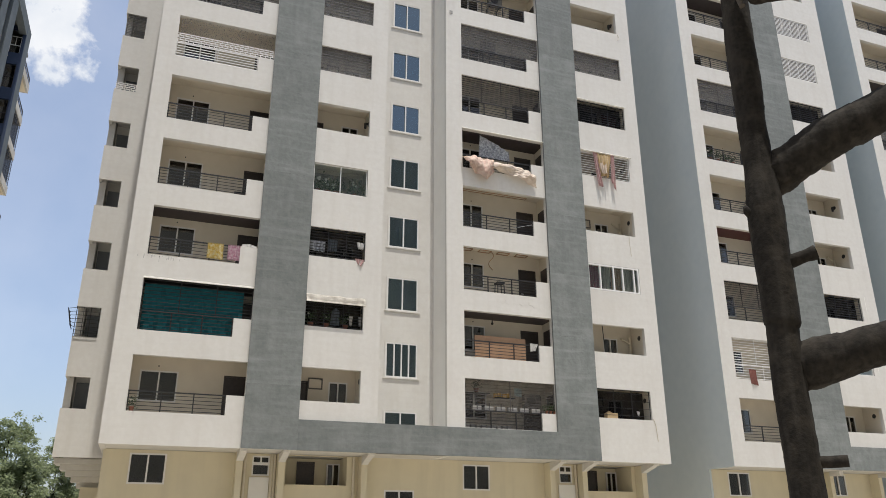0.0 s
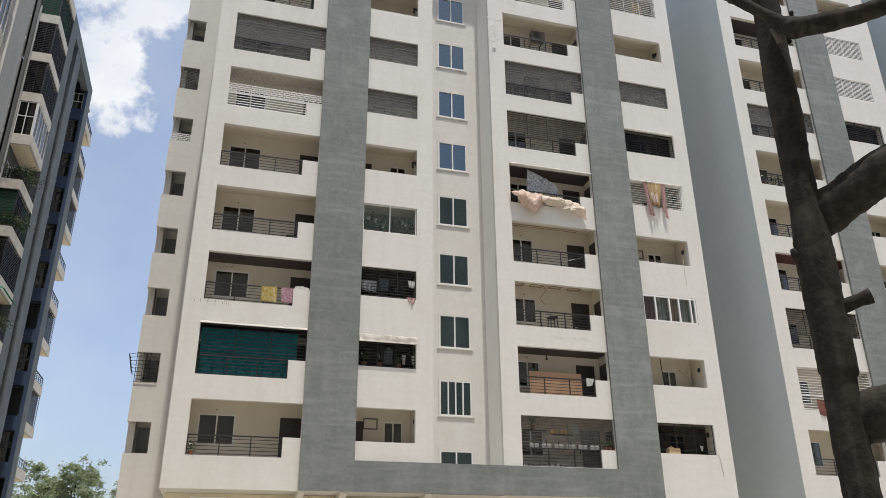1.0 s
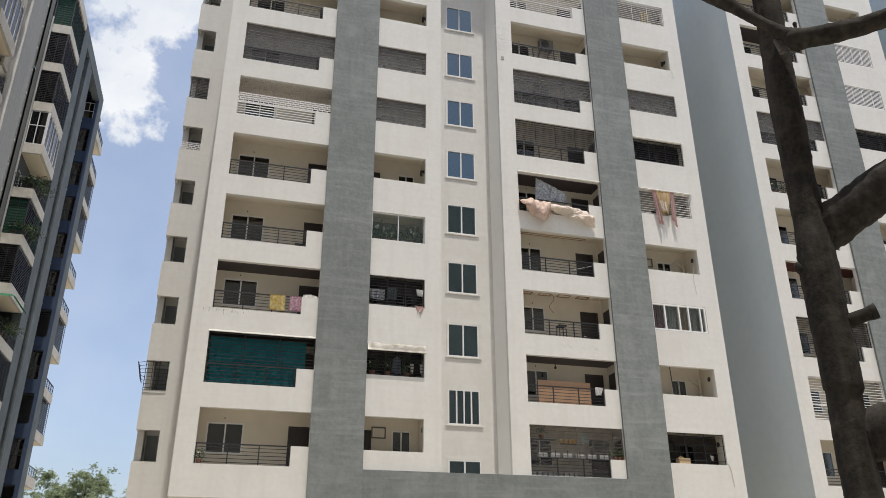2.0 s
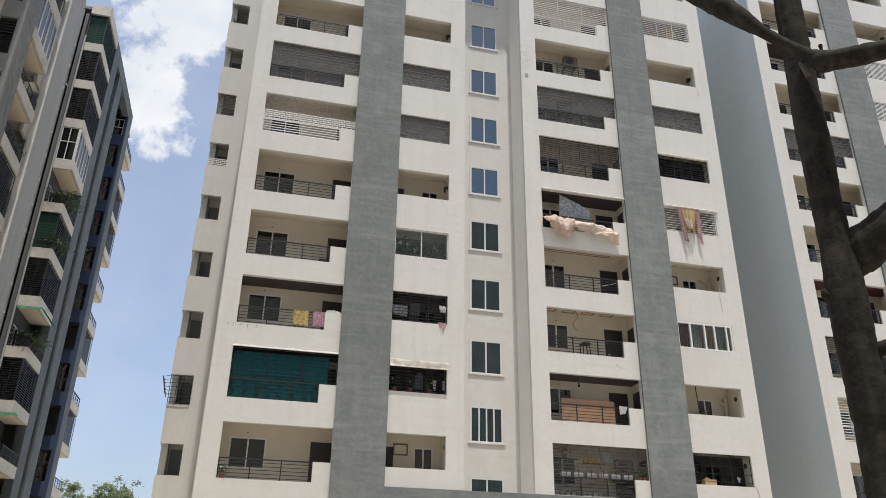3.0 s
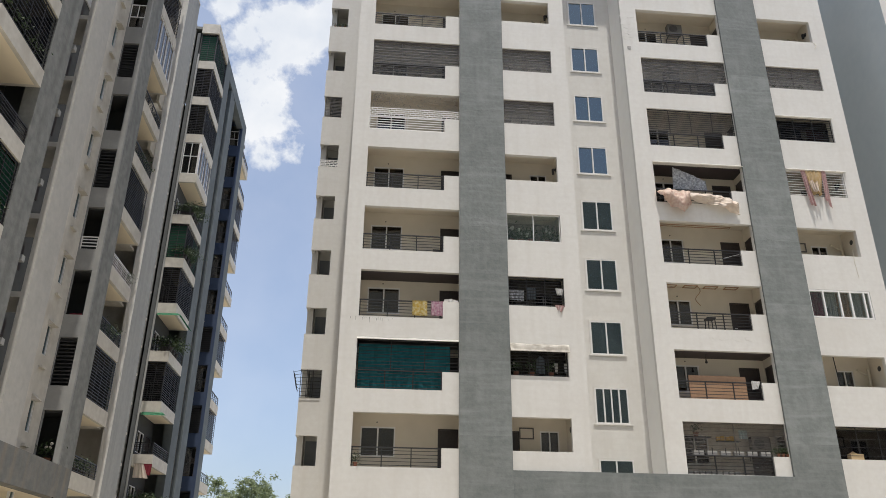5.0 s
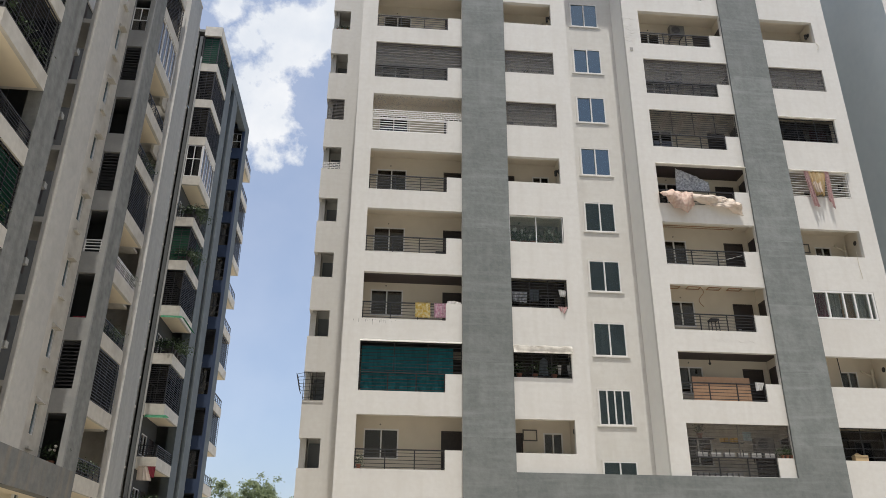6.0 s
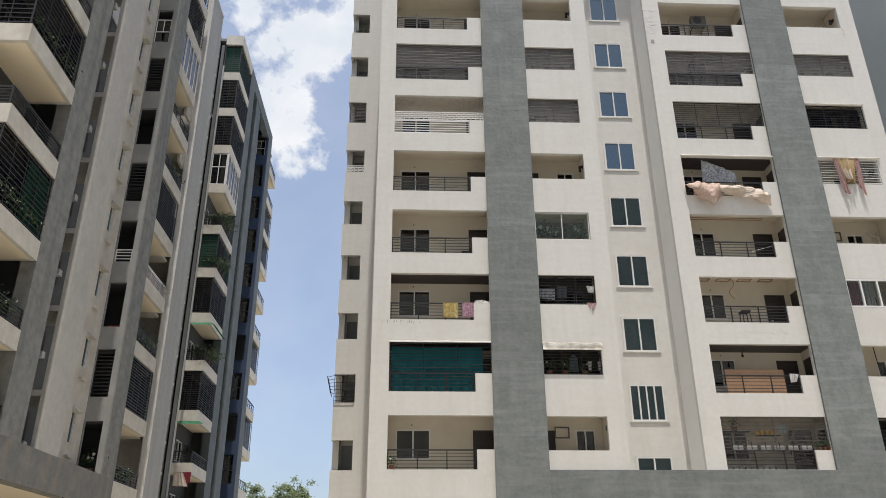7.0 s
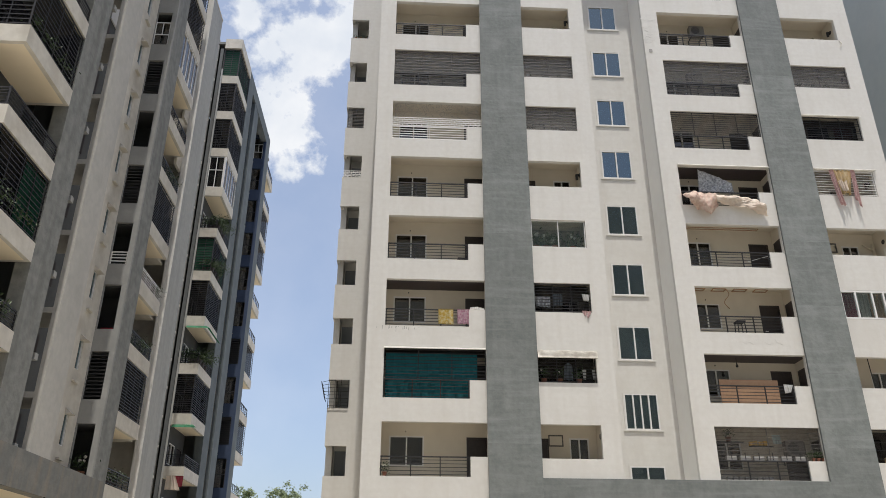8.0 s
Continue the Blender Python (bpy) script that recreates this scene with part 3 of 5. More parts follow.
def ground_floor(b):
    """The yellow set-back ground storey: wall with windows, a recessed porch, columns and drain pipes under the grey bands."""
    gd = 1.83
    holes = [(1.06, 2.38, 3.50, 4.62), (5.58, 6.26, 3.90, 4.66), (6.90, 9.40, 3.60, 4.72), (11.0, 12.3, 2.3, 3.46), (14.5, 15.77, 3.52, 4.58),
             (19.20, 19.85, 3.90, 4.66), (20.5, 23.0, 3.60, 4.72)]
    wall("ground_floor_wall", TAN, b, 0.12, END - 0.1, 0.0, BASE + 0.01, gd, gd + 0.2, holes)
    part("ground_floor_end_wall", boxes((0.12, 0.32, gd + 0.2, 11.8, 0.0, BASE)), TAN, b)
    part("ground_floor_end_wall", boxes((END - 0.3, END - 0.1, gd + 0.2, 11.8, 0.0, BASE)), TAN, b)
    for i in (0, 3, 4):
        window(b, *holes[i], gd - 0.02, 2, edge=0.06, glass=DIM_GLASS)
    for i in (1, 5):
        u0, u1, z0, z1 = holes[i]
        window(b, u0, u1, z0, z1 - 0.30, gd + 0.02, 1, glass=DIM_GLASS)
        window(b, u0, u1, z1 - 0.30, z1, gd + 0.02, 2, glass=DIM_GLASS)
    for u0 in (6.90, 20.5):
        part("porch_back_wall", boxes((u0 - 0.1, u0 + 2.6, 3.2, 3.3, 2.4, BASE)), TAN, b)
        part("porch_ledge", boxes((u0 + 0.003, u0 + 2.497, gd - 0.05, gd + 0.15, 3.55, 3.597)), TAN, b)
        part("porch_side_wall", boxes((u0 + 2.502, u0 + 2.60, gd + 0.2, 3.2, 2.4, BASE)), TAN, b)
        part("porch_side_wall", boxes((u0 - 0.10, u0 - 0.002, gd + 0.2, 3.2, 2.4, BASE)), TAN, b)
        door(b, u0 + 0.68, u0 + 1.42, 2.6, 4.60, 3.1)
        window(b, u0 + 1.93, u0 + 2.49, 3.55, 4.55, 3.08, 2, glass=DIM_GLASS)
    for u in (5.03, 6.64, 9.98, 18.55, 20.18, 23.3):
        part("column", boxes((u - 0.12, u + 0.12, 1.25, gd, 0.0, BASE)), TAN, b)
        wedge = bmesh.new()
        v = [wedge.verts.new((u + sx, y, z)) for sx in (-0.13, 0.13) for y, z in ((0.22, BASE + 0.015), (1.25, BASE + 0.015), (1.25, BASE - 0.34), (0.22, BASE - 0.06))]
        for f in ((0, 1, 2, 3), (7, 6, 5, 4), (0, 4, 5, 1), (1, 5, 6, 2), (2, 6, 7, 3), (3, 7, 4, 0)):
            wedge.faces.new([v[i] for i in f])
        part("column_bracket", wedge, WHITE, b)
    for u0, u1 in ((5.50, 6.26), (19.12, 19.95)):
        part("duct_cover", boxes((u0, u1, gd - 0.06, gd - 0.003, 1.6, 3.84)), RETURN_GREY, b, "pale boxed-in duct below a small window")
    for u in (5.28, 6.34, 6.45, 9.66, 18.80, 19.98):
        pipe = part("drain_pipe", tube(bmesh.new(), (u, gd - 0.10, 0), (u, gd - 0.10, BASE), 0.055, 10), PVC, b, "ivory plastic drain pipe")
        for z in (3.2, 4.45):
            part("pipe_collar", tube(bmesh.new(), (u, gd - 0.10, z), (u, gd - 0.10, z + 0.1), 0.07, 10), PVC, pipe)


def white_block(m, label, long_a, short_b, long_c, short_d, ceilings):
    b = thing("apartment_building", label, "building", m, "apartment blocks")
    holes_1, holes_2 = [], []
    for k in range(1, STOREYS + 1):
        holes_1 += [(A0, A1, sill_long(k), head_long(k)), (B0, B1, sill_short(k), head_short(k))]
        holes_2 += [(C0, C1, sill_long(k), head_long(k)), (D0, D1, sill_short(k), head_short(k))]
    wall("front_wall", WHITE, b, 0.0, W0, BASE, TOP, 0.0, 0.2, holes_1)
    wall("front_wall", WHITE, b, W1, END, BASE, TOP, 0.0, 0.2, holes_2)
    # grey frame: two bands, the beam below and the beam on top
    for u0, u1 in ((G0, G1), (H0, H1)):
        band = part("grey_band", boxes((u0 + 0.01, u1 - 0.01, -0.10, 0.0, BASE + 0.01, TOP - 0.01)), GREY, b, "grey painted vertical band")
        zs = [BASE] + [7.16 + STEP * k for k in range(11)] + [TOP]
        for i, (za, zb) in enumerate(zip(zs, zs[1:])):
            piece("cast_panel", (u1 - u0, 0.024, zb - za - 0.001), ((u0 + u1) / 2, -0.110 + 0.0015 * (i % 2), (za + zb) / 2), GREY, band)
    part("grey_beam", boxes((G1, H0, -0.12, 0.0, BASE, 5.88), (W0 + 0.003, W1 - 0.003, 0.0, 0.2, BASE, 5.88)), GREY, b, "grey painted beam over the ground floor")
    part("grey_beam", boxes((G1, H0, -0.12, 0.0, 37.98, TOP), (W0 + 0.003, W1 - 0.003, 0.0, WD, 37.98, TOP)), GREY, b)
    # stair wall
    frames = [(10.87, 12.33, 8.12 + STEP * (k - 1), 9.66 + STEP * (k - 1)) for k in range(0, STOREYS + 1)]
    frames = [f for f in frames if f[3] < 38]
    wall("stair_wall", WHITE, b, W0 - 0.2, W1 + 0.2, BASE, 37.98, WD, WD + 0.2, frames)
    for i, f in enumerate(frames):
        window(b, *f, WD - 0.022, [0, 0.27, 0.5, 0.73, 1] if i == 1 else 2, trim=True, edge=0.06)
    part("return_wall", boxes((W0 - 0.2, W0 - 0.003, 0.2, WD, BASE, 37.98)), WHITE, b)
    part("return_wall", boxes((W1 + 0.003, W1 + 0.2, 0.2, WD, BASE, 37.98)), RETURN_GREY, b)
    # ends, roof, soffit, a wall that closes the rooms behind
    part("end_wall", boxes((0.0, 0.2, 0.2, 12.0, BASE, TOP)), WHITE, b)
    part("end_wall_edge", boxes((-0.006, -0.001, 0.001, 0.2, BASE, TOP)), WHITE, b)
    part("end_wall", boxes((END - 0.2, END, 0.2, 12.0, BASE, TOP)), WHITE, b)
    part("rear_wall", boxes((0.2, END - 0.2, 11.8, 12.0, 0.0, TOP)), WHITE, b)
    part("roof", boxes((0.2, W0 - 0.2, 0.2, 11.8, 38.25, 38.5), (W0 - 0.2, W1 + 0.2, WD + 0.2, 11.8, 38.25, 38.5), (W1 + 0.2, END - 0.2, 0.2, 11.8, 38.25, 38.5)), GREY, b)
    part("soffit", boxes((0.2, W0 - 0.2, 0.2, 3.4, BASE + 0.02, BASE + 0.2), (W0 - 0.2, W1 + 0.2, 0.21, WD, BASE + 0.02, BASE + 0.2), (W1 + 0.2, END - 0.2, 0.2, 3.4, BASE + 0.02, BASE + 0.2)), WHITE, b)
    part("room_partition", boxes((0.25, END - 0.25, 4.6, 4.7, BASE, 38.2)), INSIDE, b)
    ground_floor(b)
    for k in range(1, STOREYS + 1):
        long_balcony(b, k, A0, A1, long_a.get(k, "railing"), ceilings.get(("a", k)), (0.30, 1.70))
        short_balcony(b, k, B0, B1, short_b.get(k, "open"))
        long_balcony(b, k, C0, C1, long_c.get(k, "railing"), ceilings.get(("c", k)), (0.35, 1.55), 0.35, (-0.94, -0.02))
        short_balcony(b, k, D0, D1, short_d.get(k, "open"))
    return b


X1, X2 = -1.49, 25.98
block = white_block(pose(X1, 0, 0), "white and grey high-rise apartment block with deep balconies",
                    {2: "net", 6: "lattice", 7: "bars"}, {2: "dark_bars", 3: "dark_bars", 4: "glass", 6: "bars", 7: "bars"},
                    {1: "light_bars", 5: "sheets", 6: "steel_bars", 7: "bars", 9: "white_bars"}, {1: "thin_bars", 3: "glass5", 5: "white_bars", 6: "dark_bars", 7: "bars", 9: "white_bars"},
                    {("a", 3): DARK_CEILING, ("a", 2): DARK_CEILING, ("c", 2): DARK_CEILING, ("c", 5): DARK_CEILING})


def slim_block(m, label, longs, shorts, ceilings):
    """A narrower block of the same row: one long and one short balcony to a storey, a grey band between, a pale grey end wall."""
    b = thing("apartment_building", label, "building", m, "apartment blocks")
    a0, a1, b0, b1, end = 0.80, 5.09, 7.27, 9.98, 11.10
    holes = []
    for k in range(1, STOREYS + 1):
        holes += [(a0, a1, sill_long(k), head_long(k)), (b0, b1, sill_short(k), head_short(k))]
    wall("front_wall", WHITE, b, 0.0, end, BASE, TOP, 0.0, 0.2, holes)
    band = part("grey_band", boxes((a1 + 0.01, b0 - 0.01, -0.10, 0.0, BASE + 0.01, TOP - 0.01)), GREY, b, "grey painted vertical band")
    zs = [BASE] + [7.16 + STEP * k for k in range(11)] + [TOP]
    for i, (za, zb) in enumerate(zip(zs, zs[1:])):
        piece("cast_panel", (b0 - a1, 0.024, zb - za - 0.001), ((a1 + b0) / 2, -0.110 + 0.0015 * (i % 2), (za + zb) / 2), GREY, band)
    part("grey_beam", boxes((b0, end, -0.12, 0.0, BASE, 5.88)), GREY, b, "grey painted beam over the ground floor")
    part("end_wall", boxes((0.0, 0.2, 0.2, 12.0, BASE, TOP)), SIDE_GREY, b, "pale grey painted end wall")
    part("end_wall_edge", boxes((-0.006, -0.001, 0.001, 0.2, BASE, TOP)), SIDE_GREY, b)
    part("end_wall", boxes((end - 0.2, end, 0.2, 12.0, BASE, TOP)), SIDE_GREY, b)
    part("rear_wall", boxes((0.2, end - 0.2, 11.8, 12.0, 0.0, TOP)), WHITE, b)
    part("roof", boxes((0.2, end - 0.2, 0.2, 11.8, 38.25, 38.5)), GREY, b)
    part("soffit", boxes((0.2, end - 0.2, 0.2, 3.4, BASE + 0.02, BASE + 0.2)), WHITE, b)
    part("room_partition", boxes((0.25, end - 0.25, 4.6, 4.7, BASE, 38.2)), INSIDE, b)
    part("gap_wall", boxes((0.0, 0.115, 1.84, 12.0, 0.0, BASE - 0.003)), SIDE_GREY, b)
    gd = 1.83
    rooms = [(1.06, 2.38, 3.50, 4.62), (5.95, 6.55, 3.90, 4.66), (7.6, 8.6, 3.6, 4.66)]
    wall("ground_floor_wall", TAN, b, 0.12, end - 0.1, 0.0, BASE + 0.01, gd, gd + 0.2, rooms)
    for r in rooms:
        window(b, *r, gd - 0.02, 2, edge=0.06, glass=DIM_GLASS)
    for u in (5.3, 7.1, 10.4):
        part("column", boxes((u - 0.12, u + 0.12, 1.25, gd, 0.0, BASE)), TAN, b)
        part("column_bracket", boxes((u - 0.13, u + 0.13, 0.6, 1.25, BASE - 0.2, BASE + 0.015)), WHITE, b)
    for k in range(1, STOREYS + 1):
        long_balcony(b, k, a0, a1, longs.get(k, "railing"), ceilings.get(k), (0.30, 1.70))
        short_balcony(b, k, b0, b1, shorts.get(k, "open"))
    # thin plaster scars beside the short balconies
    for k, z in ((2, 0.2), (3, 0.5)):
        part("plaster_scar", boxes((10.30, 10.33, -0.0035, -0.001, sill_short(k) + z, sill_short(k) + z + 0.95)), RETURN_GREY, b)
    return b


X3 = 39.6
second = slim_block(pose(X2, 0, 0), "second white and grey apartment block beside a narrow gap",
                    {2: "white_bars", 3: "steel_bars", 7: "bars", 9: "railing"}, {2: "glass", 3: "dark_bars", 7: "dark_bars", 8: "pale_bars", 9: "pale_bars"},
                    {4: RED_CEILING, 9: DARK_CEILING})
third = slim_block(pose(X3, 0, 0), "third white and grey apartment block beyond a second gap", {7: "bars", 6: "bars"}, {}, {8: DARK_CEILING})


# ---------------------------------------------------------------- side wing of the white block, with small corner balconies
wing = thing("building_wing", "white set-back wing with small open corner balconies", "building", pose(0, 4.9, 0))
WX0, WX1, WO = -3.36, -1.2, -2.40
holes = [(WX0 - 1, WO, 6.58 + STEP * k, 7.88 + STEP * k) for k in range(11)]
wall("wing_front_wall", WHITE, wing, WX0, WX1, BASE - 0.08, TOP, 0.0, 0.15, holes)
for k in range(12):
    z = 4.88 + STEP * k
    top = min(6.58 + STEP * k, TOP)
    part("wing_side_parapet", boxes((WX0, WX0 + 0.15, 0.15, 1.35, z if k else BASE - 0.08, top)), WHITE, wing)
    part("balcony_slab", boxes((WX0 + 0.15, WX1, 0.15, 1.35, z + 0.42, z + 0.54)), WHITE, wing)
    if k < 11:
        part("wing_back_wall", boxes((WX0 + 0.15, WX1, 1.35, 1.5, 5.42 + STEP * k, 8.30 + STEP * k)), RETURN_GREY, wing)
        part("wing_side_wall", boxes((WX0 + 0.03, WX0 + 0.31, 0.42, 1.349, 5.43 + STEP * k, 8.30 + STEP * k)), WHITE, wing)
        part("balcony_door", boxes((-3.0, -2.46, 1.30, 1.346, 5.44 + STEP * k, 7.86 + STEP * k)), SLATE_DOOR, wing, "slate grey balcony door")
for i in range(5):
    part("stepped_corbel", boxes((WX0 + 0.08 + 0.22 * i, WX1, 0.22 + 0.26 * i, 1.5, BASE - 0.09 - 0.22 * (i + 1), BASE - 0.09 - 0.22 * i - 0.004)), WHITE, wing)
part("wing_base_wall", boxes((-2.22, WX1, 0.95, 6.0, 0.0, 3.56)), TAN, wing)
part("wing_body", boxes((WX0 + 0.3, WX1, 1.52, 7.0, BASE, TOP)), WHITE, wing)

cage = thing("window_cage", "rusty steel window cage leaning out of a corner balcony", "cage", pose(WX0, 4.9, 0))
z0, z1 = 9.58, 10.86
for x in (0.02, 0.30, 0.58, 0.92):
    piece("upright", (0.025, 0.025, z1 - z0), (x, -0.03, (z0 + z1) / 2), STEEL, cage)
for i in range(8):
    piece("bar", (0.94, 0.016, 0.02), (0.47, -0.05, z0 + 0.08 + i * 0.165), STEEL, cage)
for i in range(6):
    part("cage_hoop", tube(tube(bmesh.new(), (-0.32 + 0.03 * i, 0.05, z1 - 0.10 - i * 0.14), (0.0, -0.04, z1 - 0.05 - i * 0.17), 0.011, 5), (-0.32 + 0.03 * i, 0.05, z1 - 0.10 - i * 0.14), (-0.30 + 0.03 * i, 0.75, z1 - 0.10 - i * 0.14), 0.011, 5), STEEL, cage)
for y in (0.05, 0.4, 0.75):
    part("cage_rib", tube(bmesh.new(), (-0.34, y, z1 - 0.05), (-0.16, y, z1 - 0.85), 0.012, 5), STEEL, cage)
lattice(wing, WX0 + 0.05, WO, 21.58, 21.98, 0.06, 4, 0.2, WHITE_STEEL)
grille(wing, WX0 + 0.1, WO, 24.58, 25.85, 0.07, 14, 3, BROWN_STEEL)

# ---------------------------------------------------------------- the older block across the lane
def level(k):
    return 5.92 + STEP * (k - 1)


def corner_balcony(b, k, u0, u1, deep, front, near_end, lo=-0.92, hi=0.0, mat_wall=OLD_WHITE):
    """A projecting balcony: slab with upstand parapet, rails, bars or net round it, room wall with window and door behind."""
    z = level(k) + hi
    low = level(k) + lo
    part("balcony_slab", boxes((u0 + 0.15, u1 - 0.15, 0.15, deep, low, low + 0.16)), SOFFIT, b)
    par = part("parapet", boxes((u0, u1, 0.0, 0.15, low, z)), mat_wall, b, "stained white balcony parapet")
    part("parapet_return", boxes((u0, u0 + 0.15, 0.15, deep, low, z)), mat_wall, par)
    part("parapet_return", boxes((u1 - 0.15, u1, 0.15, deep, low, z)), mat_wall, par)
    um = (u0 + u1) / 2
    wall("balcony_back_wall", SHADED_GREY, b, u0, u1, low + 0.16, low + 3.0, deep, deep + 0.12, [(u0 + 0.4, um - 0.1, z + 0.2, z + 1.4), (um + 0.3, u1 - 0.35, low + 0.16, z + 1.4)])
    window(b, u0 + 0.4, um - 0.1, z + 0.2, z + 1.4, deep + 0.01, 2, glass=DIM_GLASS)
    door(b, um + 0.3, u1 - 0.35, low + 0.16, z + 1.4, deep + 0.01)
    head = low + 2.98
    if front in ("rail", "white_rail", "plants"):
        m = WHITE_STEEL if front == "white_rail" else STEEL
        railing(b, u0, u1, z, 0.62, 0.075, 5, 5, m)
        if near_end:
            railing(b, 0.1, deep, z, 0.62, u0 + 0.075, 5, 3, m, along="d")
    elif front in ("bars", "green", "dense"):
        n = 18 if front == "dense" else 13
        grille(b, u0, u1, z, head, 0.07, n, 5, STEEL, 0.026)
        if near_end:
            grille(b, 0.1, deep, z, head, u0 + 0.07, n, 3, STEEL, 0.026, along="d")
        # dark sheet added to deepen the shade behind these bars
        part("insect_net", boxes((u0 + 0.16, u1 - 0.02, 0.16, 0.164, z, head)), SHADE_NET, b, "fine net behind the bars, dark where it stands for shade")
        if near_end:
            part("insect_net", boxes((u0 + 0.152, u0 + 0.156, 0.17, deep, z, head)), SHADE_NET, b)
        if front == "green":
            part("shade_net", net_sheet(u0 + (0.1 if u0 > 0 or k > 6 else 2.0), u1 - 0.02, z + 0.02, head - 0.1, 0.13), LEAF_GREEN_NET, b, "green shade net behind the bars")
            if near_end and k > 5:
                part("shade_net", boxes((u0 + 0.12, u0 + 0.126, 0.15, deep, z + 0.02, head - 0.1)), LEAF_GREEN_NET, b)
    elif front == "window":
        window(b, u0, u1, z + 0.02, head, 0.02, 5, edge=0.05, glass=DIM_GLASS)
        if near_end:
            ends = [0.13, (0.13 + deep) / 2 - 0.03, deep - 0.08]
            wf = part("end_window", boxes(*[(u0 + 0.02, u0 + 0.10, e, e + 0.045, z, head) for e in ends], *[(u0 + 0.022, u0 + 0.098, 0.20, deep - 0.08, h, h + 0.045) for h in (z, z + 1.3, head - 0.045)]), FRAME, b, "white-framed end window of a glazed balcony")
            part("pane", boxes((u0 + 0.055, u0 + 0.065, 0.17, deep - 0.05, z + 0.05, head - 0.05)), DIM_GLASS, wf).visible_shadow = False


def older_block(o, label, near, mid, loggia, roof, recess=OLD_GREY, frame=OLD_GREY):
    """One block of the older row; o shifts its plan along the lane."""
    b = thing("apartment_building", label, "building", pose(-12 if o < 5 else -12.14, o, 0 if o < 5 else -0.13, 0, 0, 90), "apartment blocks")
    part("pilaster", boxes((-6.8, -5.3, 0, 0.5, 5.95, roof)), frame, b, "streaked grey pilaster")
    part("pilaster", boxes((1.804, 3.2, 0, 0.30, 5.95, roof)), frame, b, "streaked grey pilaster")
    part("transfer_beam", boxes((-6.8, 3.2, 0.003, 0.5, 4.75, 5.95)), RUST_GREY if o < 5 else frame, b, "rust-stained grey beam over the ground floor")
    if o < 5:
        # unseen overhang added to throw shade on the cross wall
        part("roof_edge", boxes((-5.298, 1.648, -0.17, 0.5, roof - 0.4, roof - 0.2)), OLD_WHITE, b)
    else:
        part("roof_beam", boxes((-5.3, 1.65, 0.0, 0.5, roof - 1.1, roof)), frame, b, "grey beam that closes the frame at the roof")
    part("fin", boxes((-4.05, -2.9, 0.02, 0.27, 5.95, roof - 1.1)), FIN_GREY if o < 5 else frame, b, "white upright fin")
    part("fin", boxes((-2.9, -2.3, 0.055, 0.27, 5.95, roof - 1.1)), FIN_GREY if o < 5 else frame, b)
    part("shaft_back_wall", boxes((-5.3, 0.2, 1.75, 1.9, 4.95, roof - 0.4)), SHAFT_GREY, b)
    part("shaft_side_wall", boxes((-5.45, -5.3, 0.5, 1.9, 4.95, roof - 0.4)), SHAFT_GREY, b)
    wins = [(0.42, 0.80, level(k) - 1.95, level(k) - 0.72) for k in range(1, 12)]
    wall("stair_wall", OLD_WHITE if o < 5 else PIER_GREY, b, -0.5, 1.65, 4.95, roof - 0.4, 1.0, 1.15, wins)
    doors = [(-1.0 + 0.03, -0.23, level(k) + 0.10, level(k) + 2.12) for k in range(1, 12)]
    part("soffit", boxes((-10.3, 3.2, 0.5, 2.8, 4.80, 4.95)), SOFFIT, b)
    part("ground_floor_wall", boxes((-10.3, 10.4 if o < 5 else 6.1, 2.8, 3.0, 0, 4.80)), TAN, b)
    part("room_partition", boxes((-10.2, 10.3 if o < 5 else 6.0, 4.4, 4.5, 4.9, roof - 0.5)), INSIDE, b)
    part("roof", boxes((-10.3, 7.1 if o < 5 else 6.1, 0.5, 4.4, roof - 0.4, roof - 0.2)), OLD_GREY, b)
    part("near_end_wall", boxes((-10.3, -10.15, 1.62, 8.0, 0, roof - 0.5)), OLD_GREY, b)
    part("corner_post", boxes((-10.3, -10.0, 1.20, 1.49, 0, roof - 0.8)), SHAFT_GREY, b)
    part("balcony_roof", boxes((-10.4, -6.8, -0.02, 1.5 if o < 5 else 1.18, roof - 0.8, roof)), OLD_WHITE, b)
    if o < 5:
        part("pier", boxes((7.2, 9.45, 0.0, 0.35, 0, 35.2)), PIER_GREY, b, "tall weathered grey pier")
        # sunlight on the pier's near side, put in as a white strip
        part("pier_edge", boxes((7.14, 7.2, 0.002, 0.35, 5.0, 35.2)), WHITE, b, "pier edge made white for its sunlit side")
        part("pier_cap", boxes((7.12, 9.47, -0.02, 0.40, 35.2, 35.32)), OLD_WHITE, b)
        part("gap_side_wall", boxes((9.602, 10.9, 0.55, 0.7, 0, 34.6)), TEAL_GREY, b, "dark grey wall in the gap behind the pier")
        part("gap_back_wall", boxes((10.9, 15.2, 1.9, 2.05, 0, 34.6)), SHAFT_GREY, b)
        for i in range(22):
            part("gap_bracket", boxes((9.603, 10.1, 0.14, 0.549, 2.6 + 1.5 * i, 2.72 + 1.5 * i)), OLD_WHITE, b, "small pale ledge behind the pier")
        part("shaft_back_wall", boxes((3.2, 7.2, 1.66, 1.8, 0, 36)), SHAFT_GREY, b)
        part("far_end_wall", boxes((9.45, 9.6, 0.35, 8.0, 0, 35.0)), OLD_WHITE, b)
    else:
        part("far_end_wall", boxes((6.1, 6.3, 1.63, 8.0, 0, roof - 0.5)), OLD_GREY, b)
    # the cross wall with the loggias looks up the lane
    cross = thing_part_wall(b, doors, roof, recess)
